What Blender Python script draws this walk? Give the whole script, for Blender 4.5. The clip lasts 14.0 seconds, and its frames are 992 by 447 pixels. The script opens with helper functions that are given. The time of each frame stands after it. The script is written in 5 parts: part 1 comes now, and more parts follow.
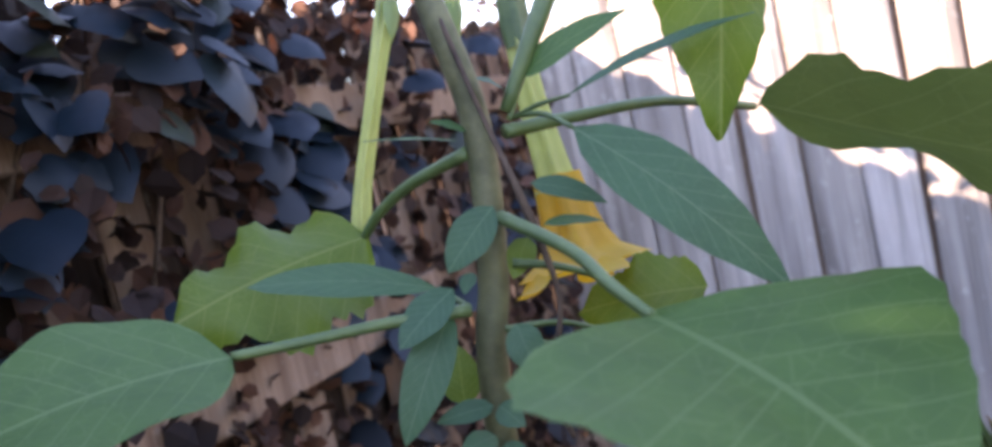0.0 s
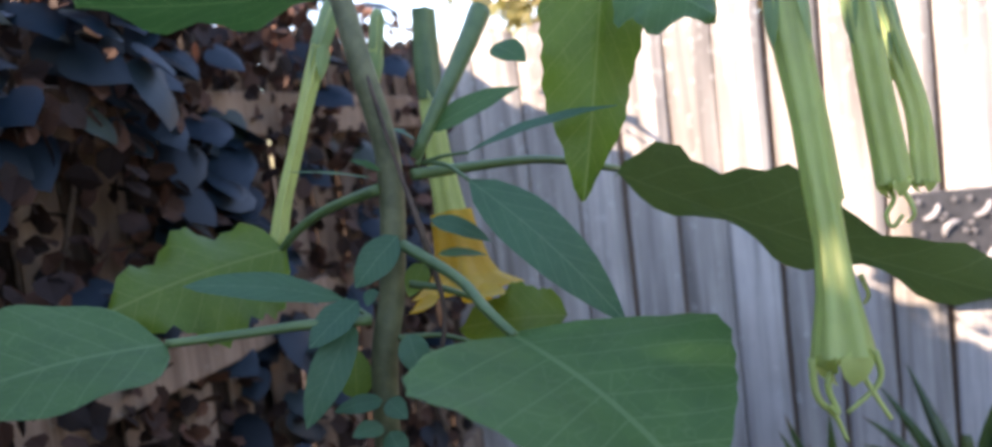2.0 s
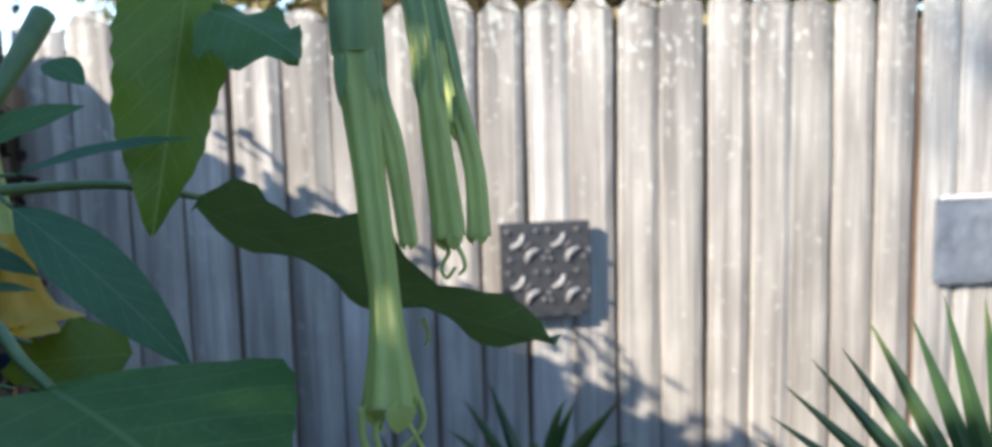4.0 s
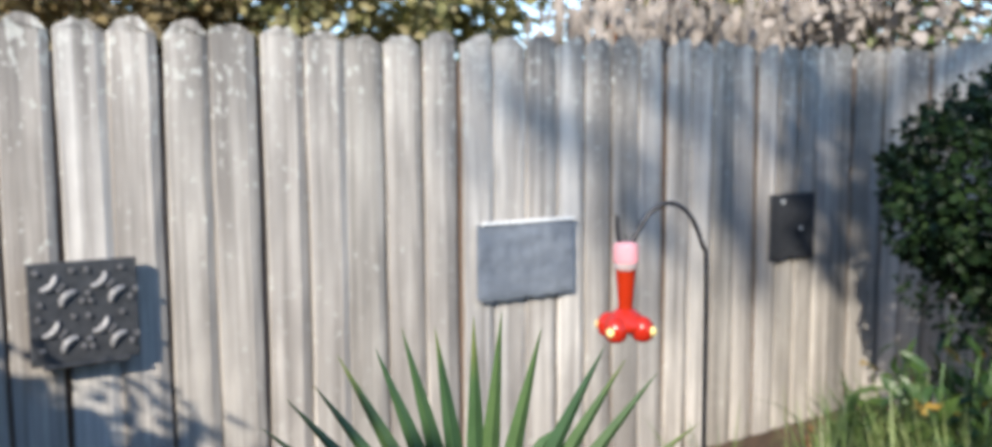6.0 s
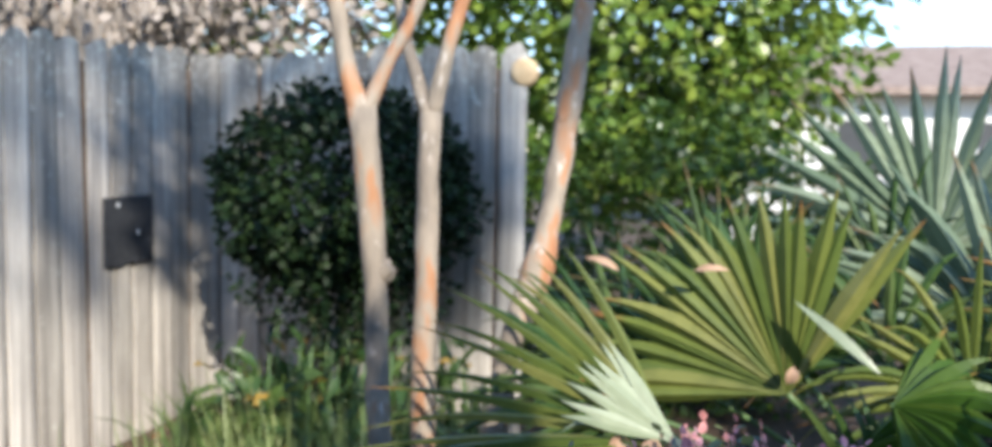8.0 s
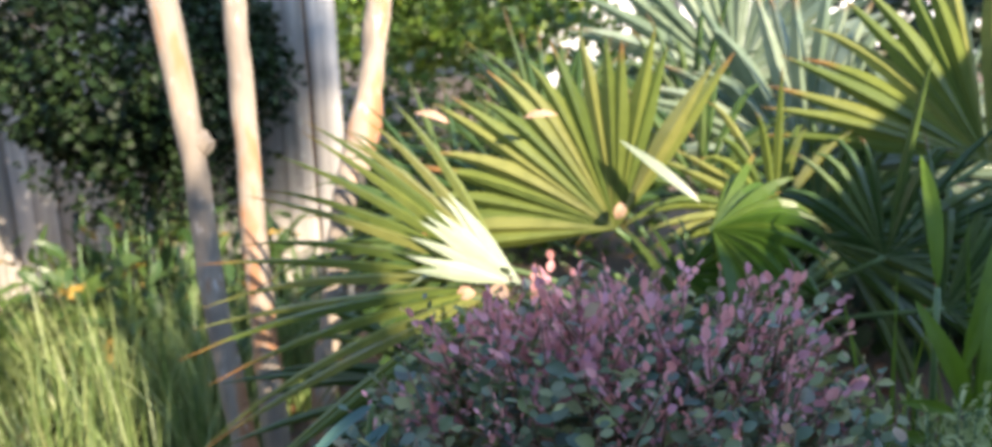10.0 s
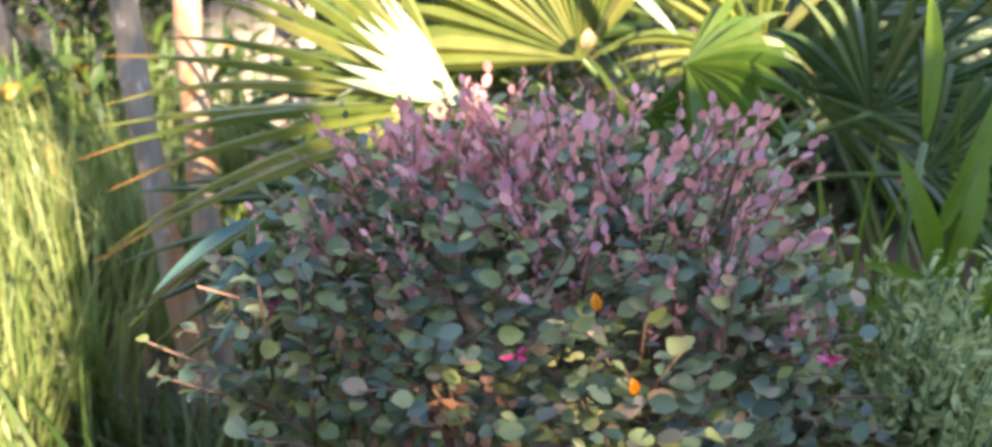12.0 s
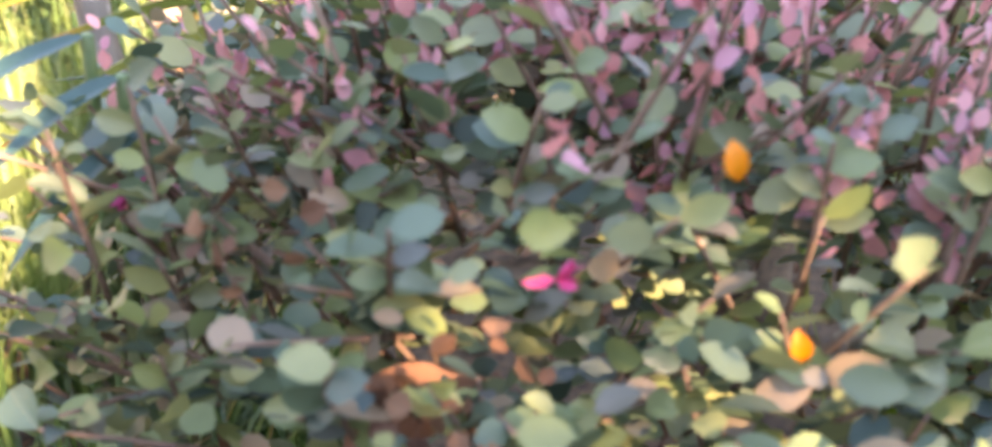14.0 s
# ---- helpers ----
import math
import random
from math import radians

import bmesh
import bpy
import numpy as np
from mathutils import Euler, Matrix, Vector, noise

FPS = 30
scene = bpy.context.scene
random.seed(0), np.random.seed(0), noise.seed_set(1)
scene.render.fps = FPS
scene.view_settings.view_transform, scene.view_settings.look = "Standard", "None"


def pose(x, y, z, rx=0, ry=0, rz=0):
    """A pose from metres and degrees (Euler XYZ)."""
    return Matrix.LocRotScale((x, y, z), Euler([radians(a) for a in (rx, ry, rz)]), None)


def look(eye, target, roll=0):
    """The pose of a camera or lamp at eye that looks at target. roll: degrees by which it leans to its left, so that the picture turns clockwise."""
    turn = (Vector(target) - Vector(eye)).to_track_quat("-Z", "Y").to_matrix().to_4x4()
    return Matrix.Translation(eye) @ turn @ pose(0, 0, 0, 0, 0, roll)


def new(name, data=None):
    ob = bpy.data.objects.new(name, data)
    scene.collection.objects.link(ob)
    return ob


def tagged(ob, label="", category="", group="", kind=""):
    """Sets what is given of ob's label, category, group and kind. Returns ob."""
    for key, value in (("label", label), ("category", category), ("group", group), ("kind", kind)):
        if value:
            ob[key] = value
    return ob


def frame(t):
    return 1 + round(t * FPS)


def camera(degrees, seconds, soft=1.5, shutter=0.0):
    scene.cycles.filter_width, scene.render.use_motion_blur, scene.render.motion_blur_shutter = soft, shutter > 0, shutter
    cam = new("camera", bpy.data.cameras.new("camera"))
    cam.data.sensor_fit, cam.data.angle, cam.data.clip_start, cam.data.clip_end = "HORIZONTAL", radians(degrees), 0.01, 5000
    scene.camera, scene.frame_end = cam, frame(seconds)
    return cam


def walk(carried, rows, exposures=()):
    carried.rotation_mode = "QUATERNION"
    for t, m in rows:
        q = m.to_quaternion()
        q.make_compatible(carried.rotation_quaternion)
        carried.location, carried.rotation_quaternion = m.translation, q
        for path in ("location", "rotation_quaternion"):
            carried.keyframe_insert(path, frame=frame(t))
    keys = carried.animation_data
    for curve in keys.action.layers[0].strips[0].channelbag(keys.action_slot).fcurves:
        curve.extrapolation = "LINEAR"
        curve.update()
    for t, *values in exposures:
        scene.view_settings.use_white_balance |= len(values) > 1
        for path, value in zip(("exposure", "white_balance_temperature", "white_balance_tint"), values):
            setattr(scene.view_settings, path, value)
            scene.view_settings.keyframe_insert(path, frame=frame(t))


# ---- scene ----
cam = camera(59.5, 14.0, soft=3.2)
cam.data.dof.use_dof, cam.data.dof.focus_distance, cam.data.dof.aperture_fstop = True, 0.63, 6.5
PATH = [
    (0, (-0.531, 0.279, 1.322), (-1.346, 2.096, 1.142), -12.8),
    (0.5, (-0.524, 0.274, 1.325), (-1.352, 2.087, 1.154), -13.0),
    (1, (-0.502, 0.235, 1.329), (-1.305, 2.058, 1.153), -11.1),
    (1.5, (-0.465, 0.198, 1.337), (-1.113, 2.08, 1.141), -8.6),
    (2, (-0.489, 0.165, 1.35), (-1.066, 2.07, 1.153), -6.9),
    (4.4, (-0.43, 0.178, 1.38), (0.089, 2.095, 1.146), -0.7),
    (4.5, (-0.422, 0.195, 1.387), (0.158, 2.094, 1.147), -0.5),
    (5, (-0.373, 0.178, 1.378), (0.4, 2.009, 1.152), -0.1),
    (5.5, (-0.338, 0.154, 1.381), (0.581, 1.918, 1.174), -0.4),
    (6, (-0.311, 0.129, 1.387), (0.787, 1.789, 1.194), -0.4),
    (6.5, (-0.259, 0.133, 1.379), (1.069, 1.616, 1.185), 0.3),
    (7, (-0.229, 0.115, 1.373), (1.398, 1.263, 1.182), 0.9),
    (7.5, (-0.227, 0.084, 1.382), (1.582, 0.917, 1.206), 1.4),
    (8, (-0.193, 0.07, 1.384), (1.721, 0.625, 1.208), 1.3),
    (10.5, (-0.176, 0.111, 1.363), (1.743, 0.173, 0.801), -0.9),
    (11, (-0.15, 0.114, 1.341), (1.744, 0.134, 0.699), 0.2),
    (11.5, (-0.116, 0.088, 1.323), (1.753, 0.138, 0.614), 2.4),
    (12, (-0.06, 0.051, 1.302), (1.761, 0.131, 0.477), 3.6),
    (12.5, (-0.037, 0.06, 1.293), (1.768, 0.153, 0.436), 3.4),
    (13, (0.058, 0.065, 1.238), (1.838, 0.184, 0.333), 5.1),
    (13.5, (0.147, 0.059, 1.16), (1.917, 0.228, 0.244), 4.9),
    (14, (0.208, 0.054, 1.113), (1.982, 0.204, 0.201), 3.5),
]
EXPOSURES = [(0.0, 3.1, 8400, 39), (1.0, 3.05, 8400, 38), (2.2, 2.35, 7650, 24), (4.3, 1.57, 6600, 11), (6.0, 1.26, 6500, 11), (7.0, 1.1, 6500, 11), (7.6, 1.33, 6500, 11), (8.2, 1.38, 6500, 10), (10.3, 2.38, 7800, 17), (11.5, 2.85, 8500, 20), (12.5, 3.05, 9100, 22), (14.0, 3.8, 9800, 30)]
walk(cam, [(t, look(eye, target, roll)) for t, eye, target, roll in PATH], EXPOSURES)

# ---- light ----
sun_dir = Vector((1.0, 0.75, -0.68)).normalized()
sun = new("sun", bpy.data.lights.new("sun", "SUN"))
sun.data.energy, sun.data.angle, sun.data.color = 3.7, radians(0.6), (1.0, 0.92, 0.80)
sun.matrix_world = look((0, 0, 8), Vector((0, 0, 8)) + sun_dir)
world = bpy.data.worlds.new("world")
scene.world = world
world.use_nodes = True
wn = world.node_tree
sky = wn.nodes.new("ShaderNodeTexSky")
sky.sky_type, sky.sun_disc = "NISHITA", False
sky.dust_density, sky.ozone_density, sky.air_density = 0.1, 3.0, 1.0
sky.sun_elevation = math.asin(-sun_dir.z)
sky.sun_rotation = math.atan2(-sun_dir.x, -sun_dir.y)
wn.links.new(sky.outputs[0], wn.nodes["Background"].inputs[0])
wn.nodes["Background"].inputs[1].default_value = 0.15

# ---- materials ----
def mat(name):
    m = bpy.data.materials.new(name)
    m.use_nodes = True
    nt = m.node_tree
    return m, nt, nt.nodes["Principled BSDF"], nt.nodes["Material Output"]


def node(nt, kind, **inputs):
    n = nt.nodes.new(kind)
    for k, v in inputs.items():
        n.inputs[k].default_value = v
    return n


def ramp(nt, fac, stops):
    r = nt.nodes.new("ShaderNodeValToRGB")
    while len(r.color_ramp.elements) < len(stops):
        r.color_ramp.elements.new(0.5)
    for e, (p, c) in zip(r.color_ramp.elements, stops):
        e.position, e.color = p, (*c, 1)
    nt.links.new(fac, r.inputs[0])
    return r.outputs[0]


def mixed(nt, fac, a, b, blend="MIX"):
    m = nt.nodes.new("ShaderNodeMix")
    m.data_type, m.blend_type = "RGBA", blend
    for sock, v in ((m.inputs[0], fac), (m.inputs[6], a), (m.inputs[7], b)):
        if hasattr(v, "is_output"):
            nt.links.new(v, sock)
        else:
            sock.default_value = v if isinstance(v, float) else (*v, 1)
    return m.outputs[2]


def coords(nt, scale, out="Object"):
    c, mp = nt.nodes.new("ShaderNodeTexCoord"), nt.nodes.new("ShaderNodeMapping")
    mp.inputs["Scale"].default_value = scale
    nt.links.new(c.outputs[out], mp.inputs[0])
    return mp.outputs[0]


def noisy(nt, vec, scale, detail=4.0, rough=0.6):
    n = node(nt, "ShaderNodeTexNoise", Scale=scale, Detail=detail, Roughness=rough)
    if vec is not None:
        nt.links.new(vec, n.inputs["Vector"])
    return n.outputs[0]


def bumped(nt, bs, height, strength, dist=0.01):
    b = node(nt, "ShaderNodeBump", Strength=strength, Distance=dist)
    nt.links.new(height, b.inputs["Height"])
    nt.links.new(b.outputs[0], bs.inputs["Normal"])


def wood_mat(name, dark, light, lichen=0.5):
    """Weathered fence wood: grain along z, streaks, pale lichen."""
    m, nt, bs, out = mat(name)
    info = nt.nodes.new("ShaderNodeObjectInfo")
    add = nt.nodes.new("ShaderNodeVectorMath")
    co = nt.nodes.new("ShaderNodeTexCoord")
    rnd = nt.nodes.new("ShaderNodeVectorMath")
    rnd.operation = "SCALE"
    rnd.inputs[0].default_value = (37.0, 11.0, 53.0)
    nt.links.new(info.outputs["Random"], rnd.inputs["Scale"])
    nt.links.new(co.outputs["Object"], add.inputs[0])
    nt.links.new(rnd.outputs[0], add.inputs[1])
    mp = nt.nodes.new("ShaderNodeMapping")
    mp.inputs["Scale"].default_value = (26, 26, 1.3)
    nt.links.new(add.outputs[0], mp.inputs[0])
    fine = nt.nodes.new("ShaderNodeMapping")
    fine.inputs["Scale"].default_value = (160, 160, 4)
    nt.links.new(add.outputs[0], fine.inputs[0])
    g1, g2 = noisy(nt, mp.outputs[0], 1.0, 5.0), noisy(nt, fine.outputs[0], 1.0, 3.0)
    stain = noisy(nt, add.outputs[0], 3.0, 4.0)
    c = ramp(nt, g1, [(0.36, dark), (0.50, tuple((a + b) / 2 for a, b in zip(dark, light))), (0.63, light)])
    c = mixed(nt, 0.35, c, ramp(nt, g2, [(0.35, dark), (0.65, light)]))
    c = mixed(nt, ramp(nt, stain, [(0.35, (0.5, 0.5, 0.5)), (0.7, (0, 0, 0))]), c, tuple(v * 0.72 for v in dark))
    tone = ramp(nt, info.outputs["Random"], [(0.0, (0.66, 0.65, 0.63)), (0.5, (0.88, 0.86, 0.84)), (1.0, (1.0, 1.0, 1.0))])
    c = mixed(nt, 1.0, c, tone, "MULTIPLY")
    sep = nt.nodes.new("ShaderNodeSeparateXYZ")
    nt.links.new(co.outputs["Object"], sep.inputs[0])
    high = ramp(nt, sep.outputs[2], [(0.0, (0, 0, 0)), (0.80, (0.02,) * 3), (0.97, (0.10,) * 3)])
    patch = nt.nodes.new("ShaderNodeMath")
    patch.operation = "ADD"
    nt.links.new(noisy(nt, add.outputs[0], 46.0, 3.0), patch.inputs[0])
    nt.links.new(high, patch.inputs[1])
    spots = ramp(nt, patch.outputs[0], [(0.65, (0, 0, 0)), (0.71, (lichen,) * 3)])
    # darker vertical streaks that strengthen towards the board top
    streak_map = nt.nodes.new("ShaderNodeMapping")
    streak_map.inputs["Scale"].default_value = (9, 9, 1.6)
    nt.links.new(add.outputs[0], streak_map.inputs[0])
    top_streak = nt.nodes.new("ShaderNodeMath")
    top_streak.operation = "MULTIPLY"
    nt.links.new(ramp(nt, noisy(nt, streak_map.outputs[0], 1.0, 3.0), [(0.45, (0, 0, 0)), (0.62, (0.75,) * 3)]), top_streak.inputs[0])
    nt.links.new(ramp(nt, sep.outputs[2], [(0.35, (0, 0, 0)), (1.0, (1, 1, 1))]), top_streak.inputs[1])
    c = mixed(nt, top_streak.outputs[0], c, tuple(v * 0.55 for v in dark))
    c = mixed(nt, spots, c, (0.62, 0.63, 0.58))
    nt.links.new(c, bs.inputs["Base Color"])
    bs.inputs["Roughness"].default_value = 0.9
    bs.inputs["Specular IOR Level"].default_value = 0.2
    bumped(nt, bs, g1, 0.5, 0.006)
    return m


def leaf_mat(name, tones, rough=0.45, through_=0.35, vein=None, island=True, glow=None, tips=None, shine=0.5):
    """Leaf: tones vary leaf by leaf; light passes through; optional veins along the leaf's own map."""
    m, nt, bs, out = mat(name)
    if island:
        fac = nt.nodes.new("ShaderNodeNewGeometry").outputs["Random Per Island"]
    else:
        fac = nt.nodes.new("ShaderNodeObjectInfo").outputs["Random"]
    n = len(tones)
    c = ramp(nt, fac, [(i / max(1, n - 1), t) for i, t in enumerate(tones)])
    blot = noisy(nt, coords(nt, (1, 1, 1)), 30.0, 3.0)
    c = mixed(nt, ramp(nt, blot, [(0.4, (0, 0, 0)), (0.75, (0.35,) * 3)]), c, tuple(v * 0.6 for v in tones[0]))
    if tips:
        tu, ts = nt.nodes.new("ShaderNodeUVMap"), nt.nodes.new("ShaderNodeSeparateXYZ")
        nt.links.new(tu.outputs[0], ts.inputs[0])
        ta = nt.nodes.new("ShaderNodeMath")
        ta.operation = "ADD"
        nt.links.new(ts.outputs[0], ta.inputs[0])
        nt.links.new(ts.outputs[1], ta.inputs[1])
        c = mixed(nt, ramp(nt, ta.outputs[0], [(0.86, (0, 0, 0)), (0.98, (0.9,) * 3)]), c, tips)
    height = blot
    if vein:
        uv = nt.nodes.new("ShaderNodeUVMap")
        sep = nt.nodes.new("ShaderNodeSeparateXYZ")
        nt.links.new(uv.outputs[0], sep.inputs[0])

        def calc(op, a, b=0.0):
            k = nt.nodes.new("ShaderNodeMath")
            k.operation = op
            for s, v in zip(k.inputs, (a, b)):
                if hasattr(v, "is_output"):
                    nt.links.new(v, s)
                else:
                    s.default_value = v
            return k.outputs[0]
        side = calc("ABSOLUTE", calc("SUBTRACT", sep.outputs[1], 0.5))
        rib = calc("LESS_THAN", side, 0.009)
        run = calc("SUBTRACT", calc("MULTIPLY", sep.outputs[0], 8.0), calc("MULTIPLY", side, 5.0))
        band = calc("LESS_THAN", calc("ABSOLUTE", calc("SUBTRACT", calc("FRACT", run), 0.5)), 0.03)
        net = ramp(nt, node_voronoi(nt, uv.outputs[0]), [(0.0, (0.35,) * 3), (0.035, (0, 0, 0))])
        lines = calc("MAXIMUM", rib, calc("MULTIPLY", band, 0.65))
        c = mixed(nt, calc("MULTIPLY", lines, 0.75), c, vein)
        c = mixed(nt, net, c, vein)
        height = calc("SUBTRACT", blot, calc("MULTIPLY", lines, 0.8))
    nt.links.new(c, bs.inputs["Base Color"])
    bs.inputs["Roughness"].default_value = rough
    bs.inputs["Specular IOR Level"].default_value = shine
    bumped(nt, bs, height, 0.3, 0.003)
    tr = nt.nodes.new("ShaderNodeBsdfTranslucent")
    tint = mixed(nt, 1.0, c, glow or (1.0, 1.0, 0.45), "MULTIPLY")
    nt.links.new(mixed(nt, 0.5, c, tint), tr.inputs[0])
    mx = nt.nodes.new("ShaderNodeMixShader")
    mx.inputs[0].default_value = through_
    nt.links.new(bs.outputs[0], mx.inputs[1])
    nt.links.new(tr.outputs[0], mx.inputs[2])
    nt.links.new(mx.outputs[0], out.inputs[0])
    return m


def node_voronoi(nt, vec):
    v = nt.nodes.new("ShaderNodeTexVoronoi")
    v.feature = "DISTANCE_TO_EDGE"
    v.inputs["Scale"].default_value = 16.0
    nt.links.new(vec, v.inputs["Vector"])
    return v.outputs["Distance"]


def plain_mat(name, a, b, scale=20.0, rough=0.6, metal=0.0, bump=0.2):
    m, nt, bs, out = mat(name)
    n = noisy(nt, coords(nt, (1, 1, 1)), scale, 5.0)
    nt.links.new(ramp(nt, n, [(0.35, a), (0.7, b)]), bs.inputs["Base Color"])
    bs.inputs["Roughness"].default_value, bs.inputs["Metallic"].default_value = rough, metal
    bumped(nt, bs, n, bump, 0.004)
    return m


M_FENCE = wood_mat("weathered fence wood", (0.26, 0.242, 0.225), (0.77, 0.74, 0.69))
# side fence wood with the deep shade between ivy leaves put into its browns
M_SIDE = wood_mat("brown side fence wood, shade in colour", (0.018, 0.011, 0.008), (0.10, 0.066, 0.045), 0.1)
M_GLOSS = plain_mat("shiny black plastic", (0.10, 0.10, 0.105), (0.16, 0.16, 0.17), 40, 0.28, 0, 0.05)
# ribs of the black panel, their sun highlight painted as lighter grey
M_BAND = plain_mat("black plastic rib, highlight in grey", (0.17, 0.17, 0.175), (0.26, 0.26, 0.27), 40, 0.3, 0, 0.05)
M_RAIL = wood_mat("brown fence wood", (0.17, 0.11, 0.075), (0.42, 0.31, 0.23), 0.1)
M_BLACK = plain_mat("black moulded plastic", (0.028, 0.03, 0.034), (0.055, 0.058, 0.064), 40, 0.42, 0, 0.15)
M_SLATE = plain_mat("grey embossed plastic", (0.13, 0.15, 0.18), (0.21, 0.235, 0.27), 14, 0.5, 0, 0.6)
M_IRON = plain_mat("black painted iron", (0.02, 0.02, 0.024), (0.06, 0.06, 0.065), 60, 0.5, 0.6)
# palm leaf copies: this one darkened for shaded fronds, others carry sunlight in colour
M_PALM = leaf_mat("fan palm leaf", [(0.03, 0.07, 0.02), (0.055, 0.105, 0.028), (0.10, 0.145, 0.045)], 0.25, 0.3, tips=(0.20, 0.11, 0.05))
M_PALMLIT = leaf_mat("bright green fan palm leaf, lit copy", [(0.045, 0.105, 0.012), (0.07, 0.145, 0.016), (0.12, 0.19, 0.028)], 0.3, 0.45, tips=(0.30, 0.2, 0.05))
# sun and sky glare on a few segments, put into a paler leaf colour
M_SHEEN = leaf_mat("frond segment, glare in pale colour", [(0.22, 0.27, 0.17), (0.30, 0.35, 0.24)], 0.3, 0.2)
M_PEACH = leaf_mat("peach brown dry leaf", [(0.48, 0.29, 0.18), (0.60, 0.41, 0.30)], 0.6, 0.35, glow=(1, 0.7, 0.5))
M_PALMDIM = leaf_mat("blue green young palm leaf", [(0.05, 0.11, 0.05), (0.08, 0.15, 0.06), (0.11, 0.18, 0.065)], 0.35, 0.35, tips=(0.18, 0.22, 0.07))
M_PALMY = leaf_mat("fan palm leaf, sunlight in colour", [(0.09, 0.14, 0.035), (0.17, 0.21, 0.05), (0.27, 0.27, 0.085)], 0.22, 0.4, glow=(1, 1, 0.7), tips=(0.30, 0.14, 0.05))
# whitish sky glare mixed into the blue green
M_PALMBLUE = leaf_mat("blue green fan palm leaf, glare in colour", [(0.10, 0.15, 0.10), (0.18, 0.24, 0.16), (0.28, 0.34, 0.25)], 0.2, 0.3, tips=(0.22, 0.13, 0.06))
M_BRUG = leaf_mat("large soft green leaf", [(0.040, 0.135, 0.048), (0.056, 0.165, 0.048), (0.075, 0.185, 0.045)], 0.55, 0.4, (0.15, 0.27, 0.10), False)
# backlight on a few leaves and one underside, painted as yellower, lighter tones
M_BRUGL = leaf_mat("yellow-green leaf, backlight in colour", [(0.10, 0.20, 0.022), (0.15, 0.25, 0.028)], 0.5, 0.5, (0.24, 0.32, 0.08), False)
M_BRUGU = leaf_mat("olive leaf underside, backlight in colour", [(0.10, 0.155, 0.05), (0.12, 0.175, 0.055)], 0.6, 0.4, (0.16, 0.22, 0.09), False)
M_BRUGY = leaf_mat("young soft green leaf", [(0.035, 0.13, 0.062), (0.055, 0.165, 0.075)], 0.55, 0.35, (0.13, 0.24, 0.13), False)
# reflected blue sky is mixed into the ivy's own dark green
M_IVY = leaf_mat("dark ivy leaf, sky blue in colour", [(0.002, 0.006, 0.008), (0.004, 0.013, 0.022), (0.008, 0.024, 0.040), (0.03, 0.045, 0.03)], 0.45, 0.06, shine=0.32)
M_DEAD = leaf_mat("dead brown leaf", [(0.07, 0.026, 0.014), (0.17, 0.072, 0.034), (0.30, 0.15, 0.08)], 0.8, 0.2, glow=(1, 0.6, 0.3))
# copy of the dead leaf, darkened in colour for the ivy's shaded inside
M_IVYDEAD = leaf_mat("dead ivy leaf, shade in colour", [(0.010, 0.004, 0.003), (0.034, 0.013, 0.007), (0.13, 0.056, 0.032)], 0.8, 0.15, glow=(1, 0.6, 0.3))
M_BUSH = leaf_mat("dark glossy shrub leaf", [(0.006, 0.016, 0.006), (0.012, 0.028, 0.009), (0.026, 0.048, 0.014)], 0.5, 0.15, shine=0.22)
M_HEDGE = leaf_mat("hedge leaf", [(0.07, 0.13, 0.02), (0.13, 0.21, 0.03), (0.22, 0.28, 0.045)], 0.35, 0.35)
M_CLIPPED = leaf_mat("clipped hedge leaf", [(0.035, 0.075, 0.012), (0.06, 0.115, 0.018), (0.12, 0.19, 0.028)], 0.4, 0.3)
M_TREE = leaf_mat("sunny tree leaf", [(0.05, 0.09, 0.02), (0.10, 0.15, 0.03), (0.19, 0.22, 0.05)], 0.45, 0.4)
M_FAR = leaf_mat("pale olive far leaf", [(0.16, 0.16, 0.05), (0.26, 0.24, 0.10), (0.36, 0.31, 0.17)], 0.6, 0.4)
M_AUTUMN = leaf_mat("tan autumn leaf", [(0.16, 0.12, 0.05), (0.27, 0.21, 0.10), (0.34, 0.27, 0.16)], 0.7, 0.4, glow=(1, 0.9, 0.6))
M_MOSS = leaf_mat("grey hanging moss", [(0.17, 0.15, 0.13), (0.30, 0.26, 0.23), (0.42, 0.37, 0.33)], 0.9, 0.2, glow=(1, 0.9, 0.8))
M_GRASS = leaf_mat("strappy grass blade", [(0.09, 0.16, 0.045), (0.18, 0.25, 0.085), (0.30, 0.34, 0.15)], 0.45, 0.4, glow=(1, 1, 0.75))
M_LORO = leaf_mat("olive grey green shrub leaf", [(0.045, 0.09, 0.07), (0.13, 0.19, 0.105), (0.26, 0.30, 0.095), (0.09, 0.17, 0.135), (0.34, 0.34, 0.13), (0.065, 0.125, 0.12), (0.42, 0.27, 0.16)], 0.38, 0.3)
M_PINK = leaf_mat("dusky pink young leaf", [(0.70, 0.31, 0.28), (0.76, 0.36, 0.36), (0.57, 0.30, 0.39)], 0.5, 0.35, glow=(1, 0.5, 0.5))
M_STRAP = leaf_mat("broad bright green leaf", [(0.04, 0.09, 0.01), (0.09, 0.17, 0.015), (0.17, 0.26, 0.022)], 0.5, 0.4, shine=0.3)
M_FEATHER = leaf_mat("pale feathery grey green leaf", [(0.34, 0.40, 0.17), (0.46, 0.49, 0.24)], 0.6, 0.3)
M_STEM = plain_mat("green brown plant stem", (0.075, 0.085, 0.035), (0.16, 0.165, 0.075), 55, 0.6)
M_PETIOLE = plain_mat("fresh green stalk", (0.06, 0.12, 0.04), (0.11, 0.18, 0.06), 40, 0.5)
